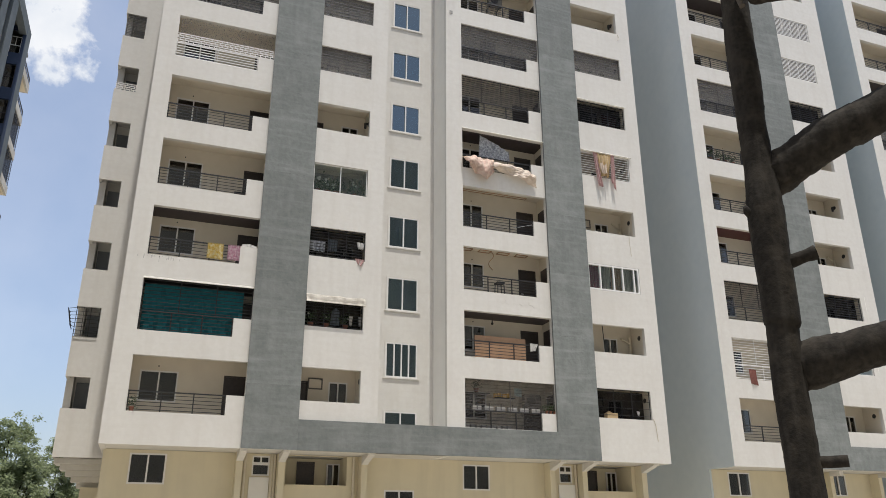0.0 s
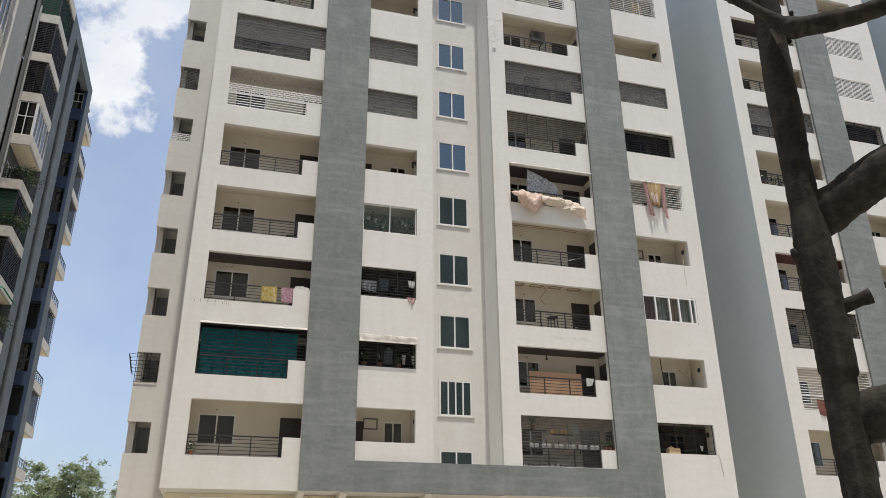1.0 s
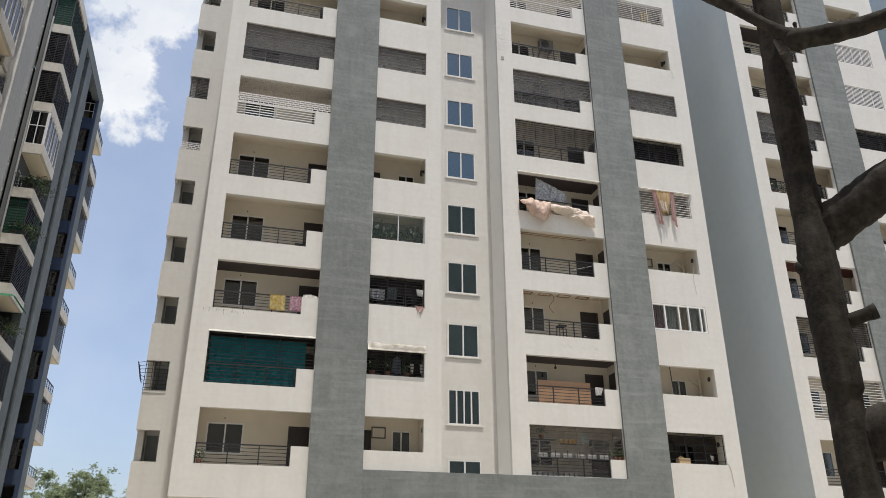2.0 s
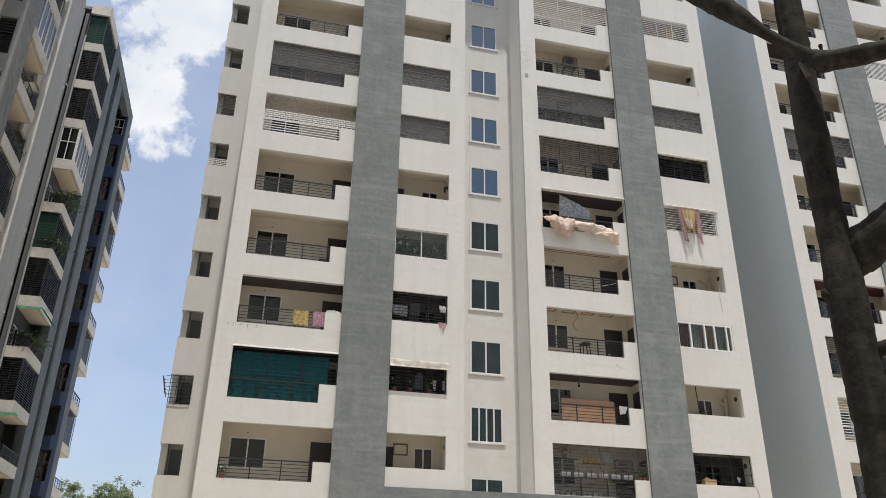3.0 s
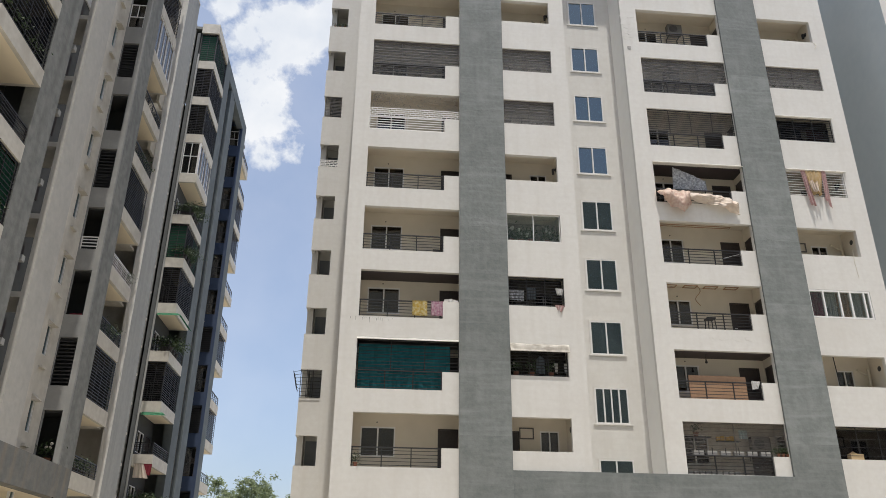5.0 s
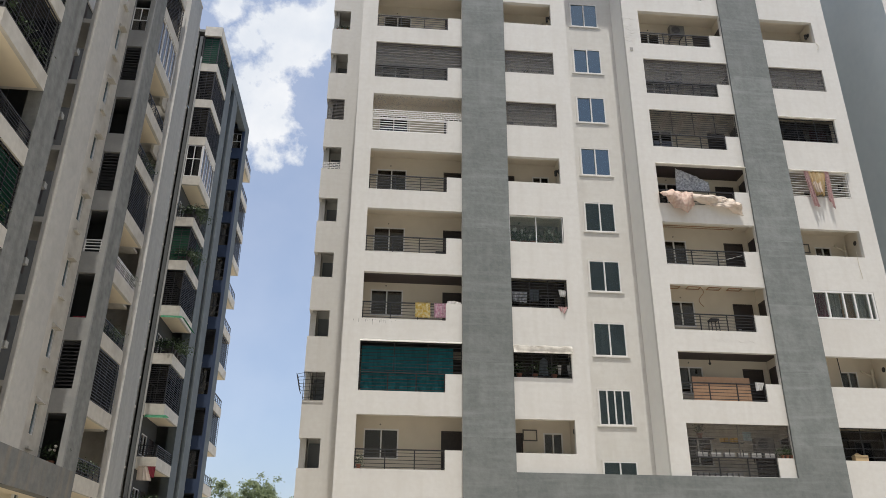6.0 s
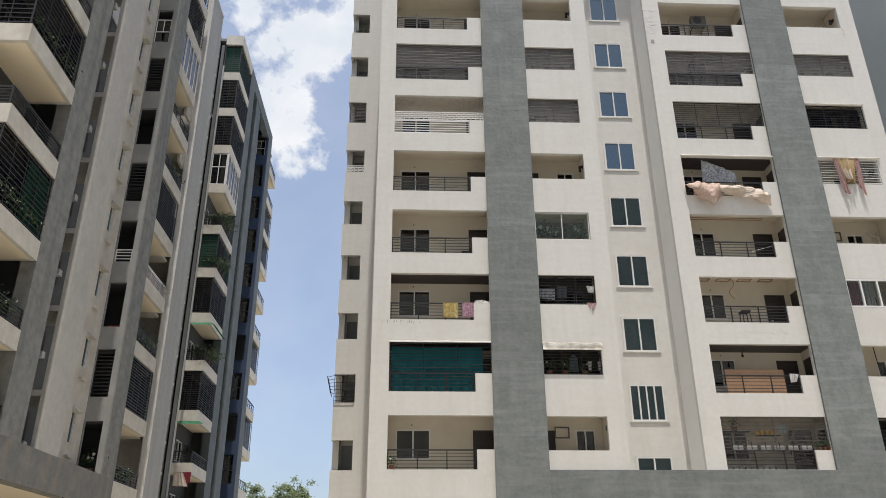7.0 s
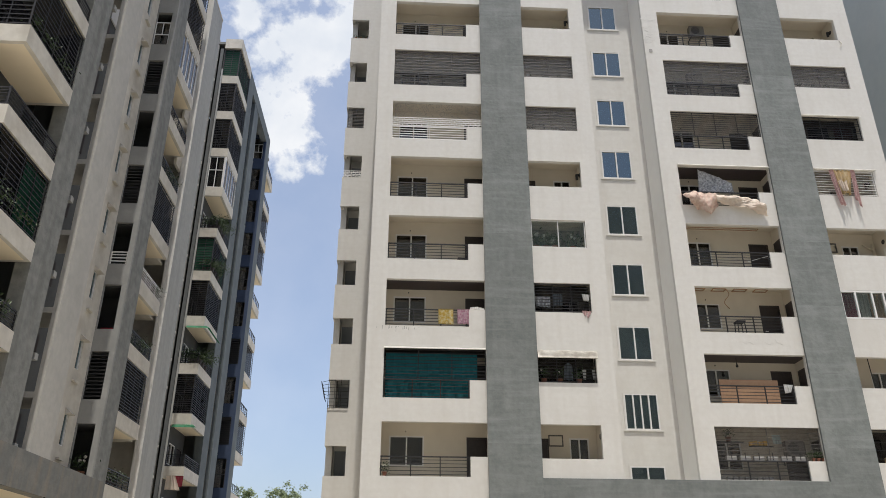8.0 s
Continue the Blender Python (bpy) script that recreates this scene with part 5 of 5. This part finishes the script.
hung("curtain", "plum curtain behind a glazed balcony", "curtain", PLUM, [(18.98, 14.0), (19.60, 14.0)], [(18.98, 12.66), (19.60, 12.66)], 0.24, fold=0.03, waves=9)
hung("curtain", "tan curtain behind a glazed balcony", "curtain", WOOD, [(20.2, 13.9), (20.75, 13.9)], [(20.2, 12.66), (20.75, 12.66)], 0.24, fold=0.03, waves=7)
for x0, x1 in ((19.72, 20.14), (20.82, 21.30)):
    hung("curtain", "pale grey curtain behind a glazed balcony", "curtain", GREY_NET, [(x0, 13.92), (x1, 13.92)], [(x0, 12.66), (x1, 12.66)], 0.22, fold=0.02, waves=6)
hung("curtain", "faded beige curtain behind potted plants", "curtain", FADED, [(5.5, 16.9), (7.85, 16.9)], [(5.5, 15.64), (7.85, 15.64)], 0.95, fold=0.03, waves=14)
hung("clothes", "dark clothes on a line behind bars", "clothes", SLATE, [(19.3, 22.6), (20.3, 22.6)], [(19.3, 21.9), (20.3, 21.95)], 0.5)
hung("clothes", "dull red clothes on a line behind bars", "clothes", DULL_RED, [(20.6, 22.62), (21.5, 22.62)], [(20.6, 21.8), (21.45, 21.9)], 0.5)
hung("cloth", "yellow cloth hung behind a white grille", "cloth", TOWEL_YELLOW, [(20.4, 31.7), (21.0, 31.7)], [(20.4, 30.8), (21.0, 30.85)], 0.3)


# rolled blinds and awnings
def blind(x0, x1, z, drop, out, label, mat=AWNING, sag=0.0):
    t = thing("rolled_blind", label, "awning")
    bm = bmesh.new()
    n = 16
    last = None
    for i in range(n + 1):
        x = x0 + (x1 - x0) * i / n
        s = sag * math.sin(i * 0.9) + 0.012 * math.sin(i * 2.3)
        ring = [bm.verts.new((x, out * math.cos(a) * -1 + 0.0, z - drop + drop * math.sin(a) + s)) for a in (k * math.pi / 2 / 6 for k in range(7))]
        if last:
            for a, b, c, d in zip(last, last[1:], ring[1:], ring):
                bm.faces.new((a, b, c, d)).smooth = True
        last = ring
    bmesh.ops.solidify(bm, geom=bm.faces[:], thickness=0.012)
    part("blind_sheet", bm, mat, t)
    part("blind_rod", tube(bmesh.new(), (x0, -out, z - drop), (x1, -out, z - drop), 0.018, 8), mat, t)
    return t


blind(-0.78, 3.36, 11.0, 0.07, 0.07, "thin white rolled blind above a netted balcony", sag=0.012)
blind(12.40, 16.92, 20.02, 0.07, 0.10, "thin white rolled blind above a balcony with laundry")
blind(18.84, 21.80, 20.04, 0.06, 0.08, "thin white rolled blind above a grille")
blind(18.80, 21.72, 22.99, 0.06, 0.12, "thin white rolled blind above a dark grille")
blind(5.46, 7.92, 10.97, 0.36, 0.22, "stained cream awning over a short balcony", STAINED, sag=0.015)


# plants
def foliage(rng, centre, spread, count, size):
    verts, faces = [], []
    for j in range(count):
        p = Vector(centre) + Vector((rng.gauss(0, spread[0]), rng.gauss(0, spread[1]), rng.gauss(0, spread[2])))
        q = Euler((rng.uniform(-1.2, 1.2), rng.uniform(-1.2, 1.2), rng.uniform(0, 6.28))).to_matrix()
        s = rng.uniform(0.5, 1.0) * size
        n = len(verts)
        verts += [p + q @ Vector(v) for v in ((-s, 0, 0), (0, -0.4 * s, 0.2 * s), (s, 0, 0), (0, 0.4 * s, 0.2 * s))]
        faces.append((n, n + 1, n + 2, n + 3))
    me = bpy.data.meshes.new("foliage")
    me.from_pydata(verts, [], faces)
    me.materials.append(LEAF)
    return me


PETAL = material("white_petal", (0.75, 0.72, 0.66), 0.7, grain=(20.0, 0.4, (0.66, 0.56, 0.45)))


def potted(x, y, z, size, seed, label, flowers=0, wide=1.0, pot_mat=None):
    rng = random.Random(seed)
    t = thing("potted_plant", label, "plant", pose(x, y, z), "balcony plants")
    r, h = 0.13 * size, 0.22 * size
    pot = part("pot", tube(bmesh.new(), (0, 0, 0), (0, 0, h), 0.75 * r, 14, r), pot_mat or POT, t)
    part("pot_rim", tube(bmesh.new(), (0, 0, h - 0.03 * size), (0, 0, h + 0.015 * size), 1.12 * r, 14, 1.12 * r), pot_mat or POT, pot)
    part("foliage", foliage(rng, (0, 0, h + 0.26 * size), (0.15 * size * wide, 0.13 * size, 0.14 * size), int(90 * wide), 0.085 * size), LEAF, t)["kind"] = "stuff"
    for i in range(flowers):
        bm = bmesh.new()
        bmesh.ops.create_icosphere(bm, subdivisions=2, radius=0.05 * size)
        for v in bm.verts:
            v.co *= 1 + 0.25 * noise.noise(v.co * 60)
        part("flower", bm, PETAL, t).location = (rng.uniform(-0.14, 0.14) * size, rng.uniform(-0.1, 0.1) * size, h + rng.uniform(0.3, 0.5) * size)
    return t


for i in range(6):
    x = 13.02 + i * 0.555
    p = thing("planter_box", "grey plastic planter box wired behind bars", "planter", pose(x, 0.22, 6.66), "planters behind bars")
    part("trough", boxes((-0.20, 0.20, -0.08, 0.08, 0.0, 0.035), (-0.20, 0.20, -0.08, -0.06, 0.035, 0.2), (-0.20, 0.20, 0.06, 0.08, 0.035, 0.2), (-0.20, -0.18, -0.06, 0.06, 0.035, 0.2), (0.18, 0.20, -0.06, 0.06, 0.035, 0.2)), PLANTER, p)
    part("soil", boxes((-0.179, 0.179, -0.059, 0.059, 0.036, 0.17)), BARK, p)
    part("hook", boxes((-0.02, 0.02, -0.086, -0.081, 0.05, 0.32)), STEEL, p)
for i in range(9):
    part("trough", boxes((-0.09, 0.09, -0.07, 0.07, 0, 0.16)), PLANTER, thing("seed_tray", "small pale seed tray on a balcony sill", "planter", pose(12.62 + i * 0.24, 0.28, 5.915), "seed trays"))
for i in range(3):
    potted(16.30 + 0.2 * i, 0.12, 6.665, 0.55, 21 + i, "small terracotta potted plant on a parapet end", wide=1.5)
potted(13.12, 0.45, 7.45, 0.8, 22, "small flowering plant on a wire shelf", flowers=4)
part("shelf_board", boxes((12.6, 13.7, 0.3, 0.6, 7.42, 7.445)), STEEL, thing("wire_shelf", "dark wire shelf behind bars", "shelf"))
for i, x in enumerate((14.04, 14.22, 14.44, 14.62)):
    bm = bmesh.new()
    box(bm, -0.075, 0.075, -0.05, 0.05, 0.0, 0.19 if i % 2 else 0.16)
    bmesh.ops.bevel(bm, geom=bm.edges[:], offset=0.025, segments=2)
    part("bag_body", bm, YELLOW_BAG, thing("yellow_bag", "small yellow plastic bag on a shelf behind bars", "bag", pose(x, 0.5, 7.32)))
part("shelf_board", boxes((14.0, 14.95, 0.4, 0.62, 7.295, 7.318)), STEEL, thing("wire_shelf", "dark wire shelf behind bars", "shelf"))
for i, (x, z) in enumerate(((5.75, 15.64), (6.2, 15.64), (6.6, 15.64), (7.4, 15.64))):
    potted(x, 0.56, z - 0.02, 1.2, 30 + i, "leafy potted plant behind a glazed balcony", flowers=3, wide=1.4)
for i, (x, z) in enumerate(((5.75, 9.63), (6.4, 9.63), (7.2, 9.63))):
    potted(x, 0.28, z, 0.9, 40 + i, "leafy potted plant behind bars", flowers=1)
hung("clothes", "dark navy garment hung behind bars", "clothes", SLATE, [(6.62, 10.42), (6.78, 10.55), (6.94, 10.42)], [(6.56, 9.80), (6.96, 9.78)], 0.24, fold=0.02, waves=4)
for i, (x, z) in enumerate(((7.35, 9.63), (7.75, 9.63))):
    hung("cloth", "white gloves hung behind bars", "cloth", WHITE_CLOTH, [(x, z + 0.62), (x + 0.16, z + 0.62)], [(x + 0.03, z + 0.22), (x + 0.12, z + 0.2)], 0.25, fold=0.02, waves=3)
potted(-0.58, 0.12, 5.91, 0.7, 50, "small red flowering plant at a railing", flowers=3)
for i in range(3):
    potted(-3.1 + 0.28 * i, 5.0, 30.58, 0.42, 60 + i, "small flowering plant on a corner balcony", flowers=2)
for i in range(4):
    potted(27.25 + 0.5 * i, 0.35, 20.42 + 0.5, 1.0, 70 + i, "leafy potted plant behind a railing", flowers=1)
for i in range(3):
    potted(19.2 + 0.7 * i, 0.25, 24.63, 0.55, 80 + i, "small plant on a balcony sill", flowers=1)
for i in range(3):
    potted(5.8 + 0.75 * i, 0.25, 24.63, 0.5, 85 + i, "small plant on a balcony sill", flowers=1)


# machines and furniture
def air_conditioner(x, y, z):
    t = thing("air_conditioner", "dusty grey outdoor air-conditioner unit on brackets", "air conditioner", pose(x, y, z), "outdoor units")
    bm = boxes((-0.38, 0.38, -0.15, 0.15, 0.0, 0.56))
    bmesh.ops.bevel(bm, geom=bm.edges[:], offset=0.02, segments=2)
    body = part("casing", bm, MACHINE, t)
    ring = bmesh.new()
    bmesh.ops.create_cone(ring, cap_ends=True, segments=28, radius1=0.22, radius2=0.22, depth=0.012)
    r = part("fan_grille", ring, STEEL, body, "round dark fan grille")
    r.matrix_local = pose(-0.08, -0.157, 0.28, 90)
    for i in range(7):
        piece("grille_bar", (0.44, 0.008, 0.012), (-0.08, -0.168, 0.10 + 0.06 * i), MACHINE, body)
    for s in (-0.28, 0.28):
        part("bracket", boxes((s - 0.02, s + 0.02, -0.16, 0.42, -0.04, -0.002), (s - 0.02, s + 0.02, 0.38, 0.42, -0.35, -0.04)), STEEL, t)
    return t


air_conditioner(14.72, 0.86, 28.22)
air_conditioner(14.25, 0.86, 25.25)
air_conditioner(15.95, 0.86, 7.02)

stool = thing("stool", "dark plastic stool on a balcony floor", "stool", pose(14.5, 0.75, 11.42))
part("seat", boxes((-0.19, 0.19, -0.19, 0.19, 1.18, 1.24)), STEEL, stool)
for sx in (-1, 1):
    for sy in (-1, 1):
        part("leg", tube(bmesh.new(), (0.2 * sx, 0.2 * sy, 0.0), (0.15 * sx, 0.15 * sy, 1.18), 0.022, 6), STEEL, stool)
chair = thing("chair", "dark metal chair beside a balcony door", "chair", pose(2.5, 0.7, 14.42))
part("seat", boxes((-0.22, 0.22, -0.2, 0.2, 0.78, 0.82)), STEEL, chair)
part("backrest", boxes((0.18, 0.22, -0.2, 0.2, 1.0, 1.35)), STEEL, chair)
for sx in (-0.2, 0.2):
    for sy in (-0.18, 0.18):
        part("leg", tube(bmesh.new(), (sx, sy, 0), (sx, sy, 1.35 if sx > 0 else 0.78), 0.018, 6), STEEL, chair)
carton = thing("cardboard_box", "open tan cardboard box on a balcony sill", "box", pose(19.62, 0.22, 6.632))
part("carton_body", boxes((-0.27, 0.27, -0.14, 0.14, 0.0, 0.02), (-0.27, 0.27, -0.14, -0.13, 0.02, 0.24), (-0.27, 0.27, 0.13, 0.14, 0.02, 0.24), (-0.27, -0.26, -0.13, 0.13, 0.02, 0.24), (0.26, 0.27, -0.13, 0.13, 0.02, 0.24)), TAN_CLOTH, carton)
flap = bmesh.new()
v = [flap.verts.new(p) for p in ((-0.26, 0.135, 0.242), (0.0, 0.135, 0.38), (0.26, 0.135, 0.242), (-0.26, 0.128, 0.242), (0.0, 0.128, 0.38), (0.26, 0.128, 0.242))]
for f in ((0, 1, 2), (5, 4, 3), (0, 3, 4, 1), (1, 4, 5, 2), (2, 5, 3, 0)):
    flap.faces.new([v[i] for i in f])
part("carton_flap", flap, TAN_CLOTH, carton)
solid("pole", tube(bmesh.new(), (20.17, 1.05, 8.42), (20.06, 1.10, 11.25), 0.022, 6), STEEL, "dark pole leaning on a balcony wall", "pole")
part("panel", boxes((13.02, 15.48, 0.28, 0.31, 8.42, 9.96)), WOOD, thing("plywood_board", "brown plywood board leaning behind a railing", "board"))
lamp = thing("hanging_lamp", "dark hanging bulb lamp under a balcony ceiling", "lamp")
part("cord", tube(bmesh.new(), (14.02, 0.6, 10.78), (14.02, 0.6, 10.99), 0.012, 6), STEEL, lamp)
part("socket", tube(bmesh.new(), (14.02, 0.6, 10.68), (14.02, 0.6, 10.78), 0.035, 10, 0.022), STEEL, lamp)
bulb = bmesh.new()
bmesh.ops.create_uvsphere(bulb, u_segments=14, v_segments=9, radius=0.06, matrix=pose(14.02, 0.6, 10.635))
part("bulb", bulb, STEEL, lamp, "round dark globe")

# open frame and round vent on the short balconies' back walls, waste pipes in their corners
for bx, u0, u1 in ((X1, B0, B1), (X1, D0, D1), (X2, 7.27, 9.98)):
    for k in range(1, 11):
        if (k + int(u0)) % 3 == 0 or (k == 1 and u0 == B0):
            fr = thing("unit_frame", "empty rusty frame for an outdoor unit on a balcony wall", "frame", pose(bx + u0 + 0.84, DEEP - 0.05, floor_of(k) + 1.9))
            wall("square_frame", BROWN_STEEL, fr, -0.30, 0.30, 0.0, 0.46, 0.0, 0.04, [(-0.255, 0.255, 0.045, 0.415)])
        pv = thing("wall_vent", "round dark exhaust vent high on a balcony wall", "vent", pose(bx + u1 + 0.098, 0.62, floor_of(k) + 2.2, 0, -90, 0), "wall vents")
        ring = bmesh.new()
        bmesh.ops.create_cone(ring, cap_ends=True, segments=16, radius1=0.12, radius2=0.11, depth=0.03)
        part("vent_cover", ring, STEEL, pv)
        if k in (2, 4, 8):
            part("waste_pipe", tube(tube(bmesh.new(), (0, 0, 0), (0, 0, 2.3), 0.055, 10), (0, 0, 2.0), (-0.5, 0, 2.25), 0.05, 10), PVC, thing("waste_pipe", "ivory waste pipe in a balcony corner", "pipe", pose(bx + u1 - 0.12, 1.1, floor_of(k))))
        if k in (5, 8, 10):
            part("duct_elbow", tube(tube(bmesh.new(), (0, 0, 0.016), (0, 0, 0.15), 0.06, 12), (0.02, 0, 0.15), (-0.24, 0, 0.15), 0.06, 12), STEEL, pv, "dark bent exhaust duct")
for k in range(1, 11):
    for bx, u0 in ((X1, A0), (X1, C0), (X2, A0)):
        vent = bmesh.new()
        bmesh.ops.create_cone(vent, cap_ends=True, segments=12, radius1=0.028, radius2=0.028, depth=0.02)
        part("vent_cover", vent, STEEL, thing("wall_vent", "small dark pipe hole on a balcony wall", "vent", pose(bx + u0 + 0.95, DEEP - 0.011, floor_of(k) + 2.42, 90), "pipe holes"))

# cables that hang from sills, and rust marks of fixings
for pts, r in (([(21.30, -0.02, 15.95), (21.27, -0.03, 15.3), (21.32, -0.02, 14.56)], 0.008),
               ([(21.72, -0.01, 6.7), (21.80, -0.03, 6.4), (21.86, -0.02, 5.7)], 0.012), ([(21.70, -0.01, 27.6), (21.78, -0.05, 27.4), (21.66, -0.03, 27.2)], 0.012)):
    bm = bmesh.new()
    for a, b in zip(pts, pts[1:]):
        tube(bm, a, b, r, 6)
    solid("cable", bm, PVC, "thin pale cable hanging down the wall", "cable", None, "wall cables")
patch = boxes((11.80, 11.96, -0.02, 0.0, 26.40, 26.58))
solid("wall_plate", patch, GREY_NET, "small grey plate on stained plaster", "plate")

# recessed ceiling trays of one balcony
for i in range(4):
    a, c = 12.70 + i * 0.95, 13.30 + i * 0.95
    part("tray_frame", boxes((a, c, 0.96, 0.99, 14.245, 14.277), (a, c, 1.25, 1.28, 14.245, 14.277), (a, a + 0.03, 0.99, 1.25, 14.245, 14.277), (c - 0.03, c, 0.99, 1.25, 14.245, 14.277)), WOOD, thing("ceiling_tray", "thin brown frame of a tray in a balcony ceiling", "ceiling panel", None, "ceiling trays"))
loose = bmesh.new()
line = [(14.22 + 0.13 * math.sin(f * 0.62), 1.0, 14.27 - 0.085 * f) for f in range(12)]
for a, c in zip(line, line[1:]):
    tube(loose, a, c, 0.016, 6)
solid("cable", loose, WOOD, "brown cable hanging loose from a balcony ceiling", "cable")

# ---------------------------------------------------------------- things on the older block
potted(-12.62, 1.96, 5.905, 1.3, 100, "white flowering potted plant in a loggia", flowers=3, wide=1.0)
for k, u, n in ((5, -9.9, 5), (3, -9.9, 5), (2, -9.5, 4), (1, 4.0, 3), (3, 4.4, 3), (4, 5.6, 2), (6, 4.5, 3)):
    for i in range(n):
        potted(-12.26, u + 0.62 * i, level(k) + (0.18 if u < 0 else 0.0), 0.95, 110 + 9 * k + i, "leafy plant in a dark pot along a balcony parapet", flowers=i % 2, wide=1.4, pot_mat=DARK_POT)
for k in (4, 6, 7, 1):
    for i in range(5):
        potted(-12.2 - (0.25 * i if i < 3 else 0), 15.75 + (0.7 * (i - 2) if i > 2 else 0), level(k) - 0.41, 1.2, 160 + 7 * k + i, "dense leafy plant in a dark pot along a balcony parapet", flowers=i % 2, wide=2.2, pot_mat=DARK_POT)
for k, m in ((2, GREEN_SHEET), (4, GREEN_SHEET)):
    z = level(k) + 1.95
    aw = thing("awning", "green plastic sheet awning over a corner balcony", "awning", pose(-12, 15.5, 0, 0, 0, 90))
    bm = bmesh.new()
    v = [bm.verts.new(p) for p in ((-0.02, 1.15, z), (-0.02, 0, z), (-0.30, 1.15, z - 0.22), (-0.30, -0.28, z - 0.22), (3.0, 0, z), (3.0, -0.28, z - 0.22))]
    bm.faces.new((v[0], v[1], v[3], v[2]))
    bm.faces.new((v[1], v[4], v[5], v[3]))
    bmesh.ops.solidify(bm, geom=bm.faces[:], thickness=0.02)
    part("awning_sheet", bm, m, aw)
hung("cloth", "red cloth hung below a corner balcony", "cloth", RED, [(-12.75, 7.98), (-12.10, 7.98)], [(-12.70, 7.42), (-12.12, 7.36)], 15.42, fold=0.02)
hung("cloth", "white patterned cloth hung below a corner balcony", "cloth", PALE_SHEET, [(-13.05, 7.98), (-12.55, 7.98)], [(-13.05, 7.22), (-12.2, 7.18)], 15.36, fold=0.02)
for u, r in ((11.0, 0.05), (15.42, 0.06)):
    p = solid("drain_pipe", tube(bmesh.new(), (-13.3, u, 0), (-13.3, u, 36), r, 10), PIER_GREY, "grey drain pipe in the gap between blocks", "pipe", None, "drain pipes")
# sunk outline of a flat ceiling, and a long rod leaning over the rail below it
outline = thing("ceiling_moulding", "thin dark line moulding on a balcony ceiling", "moulding")
for y in (0.95, 1.12):
    part("moulding_strip", boxes((12.6, 16.2, y, y + 0.03, 17.255, 17.277)), WOOD, outline)
part("moulding_strip", boxes((16.17, 16.2, 0.95, 1.15, 17.25, 17.253)), WOOD, outline)
solid("drying_rod", tube(bmesh.new(), (15.0, 0.05, 15.2), (16.1, 0.35, 15.62), 0.014, 6), WHITE_STEEL, "pale rod leaning over a balcony railing", "rod")

# dark drips below one sill, flaked plaster on a parapet and a pier
rng = random.Random(8)
drips = bmesh.new()
for i in range(26):
    x, w, h = rng.gauss(0.9, 0.75), rng.uniform(0.004, 0.011), rng.uniform(0.03, 0.14) * (2.2 if i % 9 == 0 else 1)
    if -0.3 < x < 2.6:
        box(drips, x - w, x + w, -0.002, 0.0, 11.86 - h, 11.87 + rng.uniform(-0.06, 0.03))
part("drip_stain", drips, OLD_GREY, block, "dark drip marks below a sill")["kind"] = "stuff"


def flakes(x0, x1, z0, z1, count, seed):
    rng = random.Random(seed)
    bm = bmesh.new()
    for i in range(count):
        x, z, s = rng.uniform(x0, x1), rng.gauss((z0 + z1) / 2, (z1 - z0) / 4), rng.uniform(0.05, 0.16)
        edge = [(x + s * rng.uniform(0.6, 1.6) * math.cos(a), z + 0.6 * s * rng.uniform(0.6, 1.3) * math.sin(a)) for a in (k * math.pi / 4 for k in range(8))]
        thick = rng.uniform(0.002, 0.007)
        front, rear = [[bm.verts.new((px, py, pz)) for px, pz in edge] for py in (-thick, 0.0)]
        bm.faces.new(front)
        for i in range(8):
            bm.faces.new((front[i], rear[i], rear[(i + 1) % 8], front[(i + 1) % 8]))
    return bm
part("flaked_plaster", flakes(14.2 - X1, 15.9 - X1, 11.44, 11.62, 10, 3), WHITE, block, "flaked plaster on a white parapet")["kind"] = "stuff"
part("flaked_plaster", flakes(11.68 - X1, 12.15 - X1, 26.7, 28.3, 18, 4), WHITE, block, "flaked plaster on a white pier")["kind"] = "stuff"
hung("cloth", "red cloth over the sill of a loggia", "cloth", RED, [(-12.80, 12.10), (-12.30, 12.10)], [(-12.80, 11.92), (-12.32, 11.94)], 1.72, fold=0.02, waves=4)
# white box added in place of a sunlit patch in the shaft
part("shaft_panel", boxes((-13.72, -13.66, -1.7, -0.75, 25.75, 27.1)), FRAME, thing("sun_patch_box", "white box for a sunlit patch high in a narrow recess", "panel"))
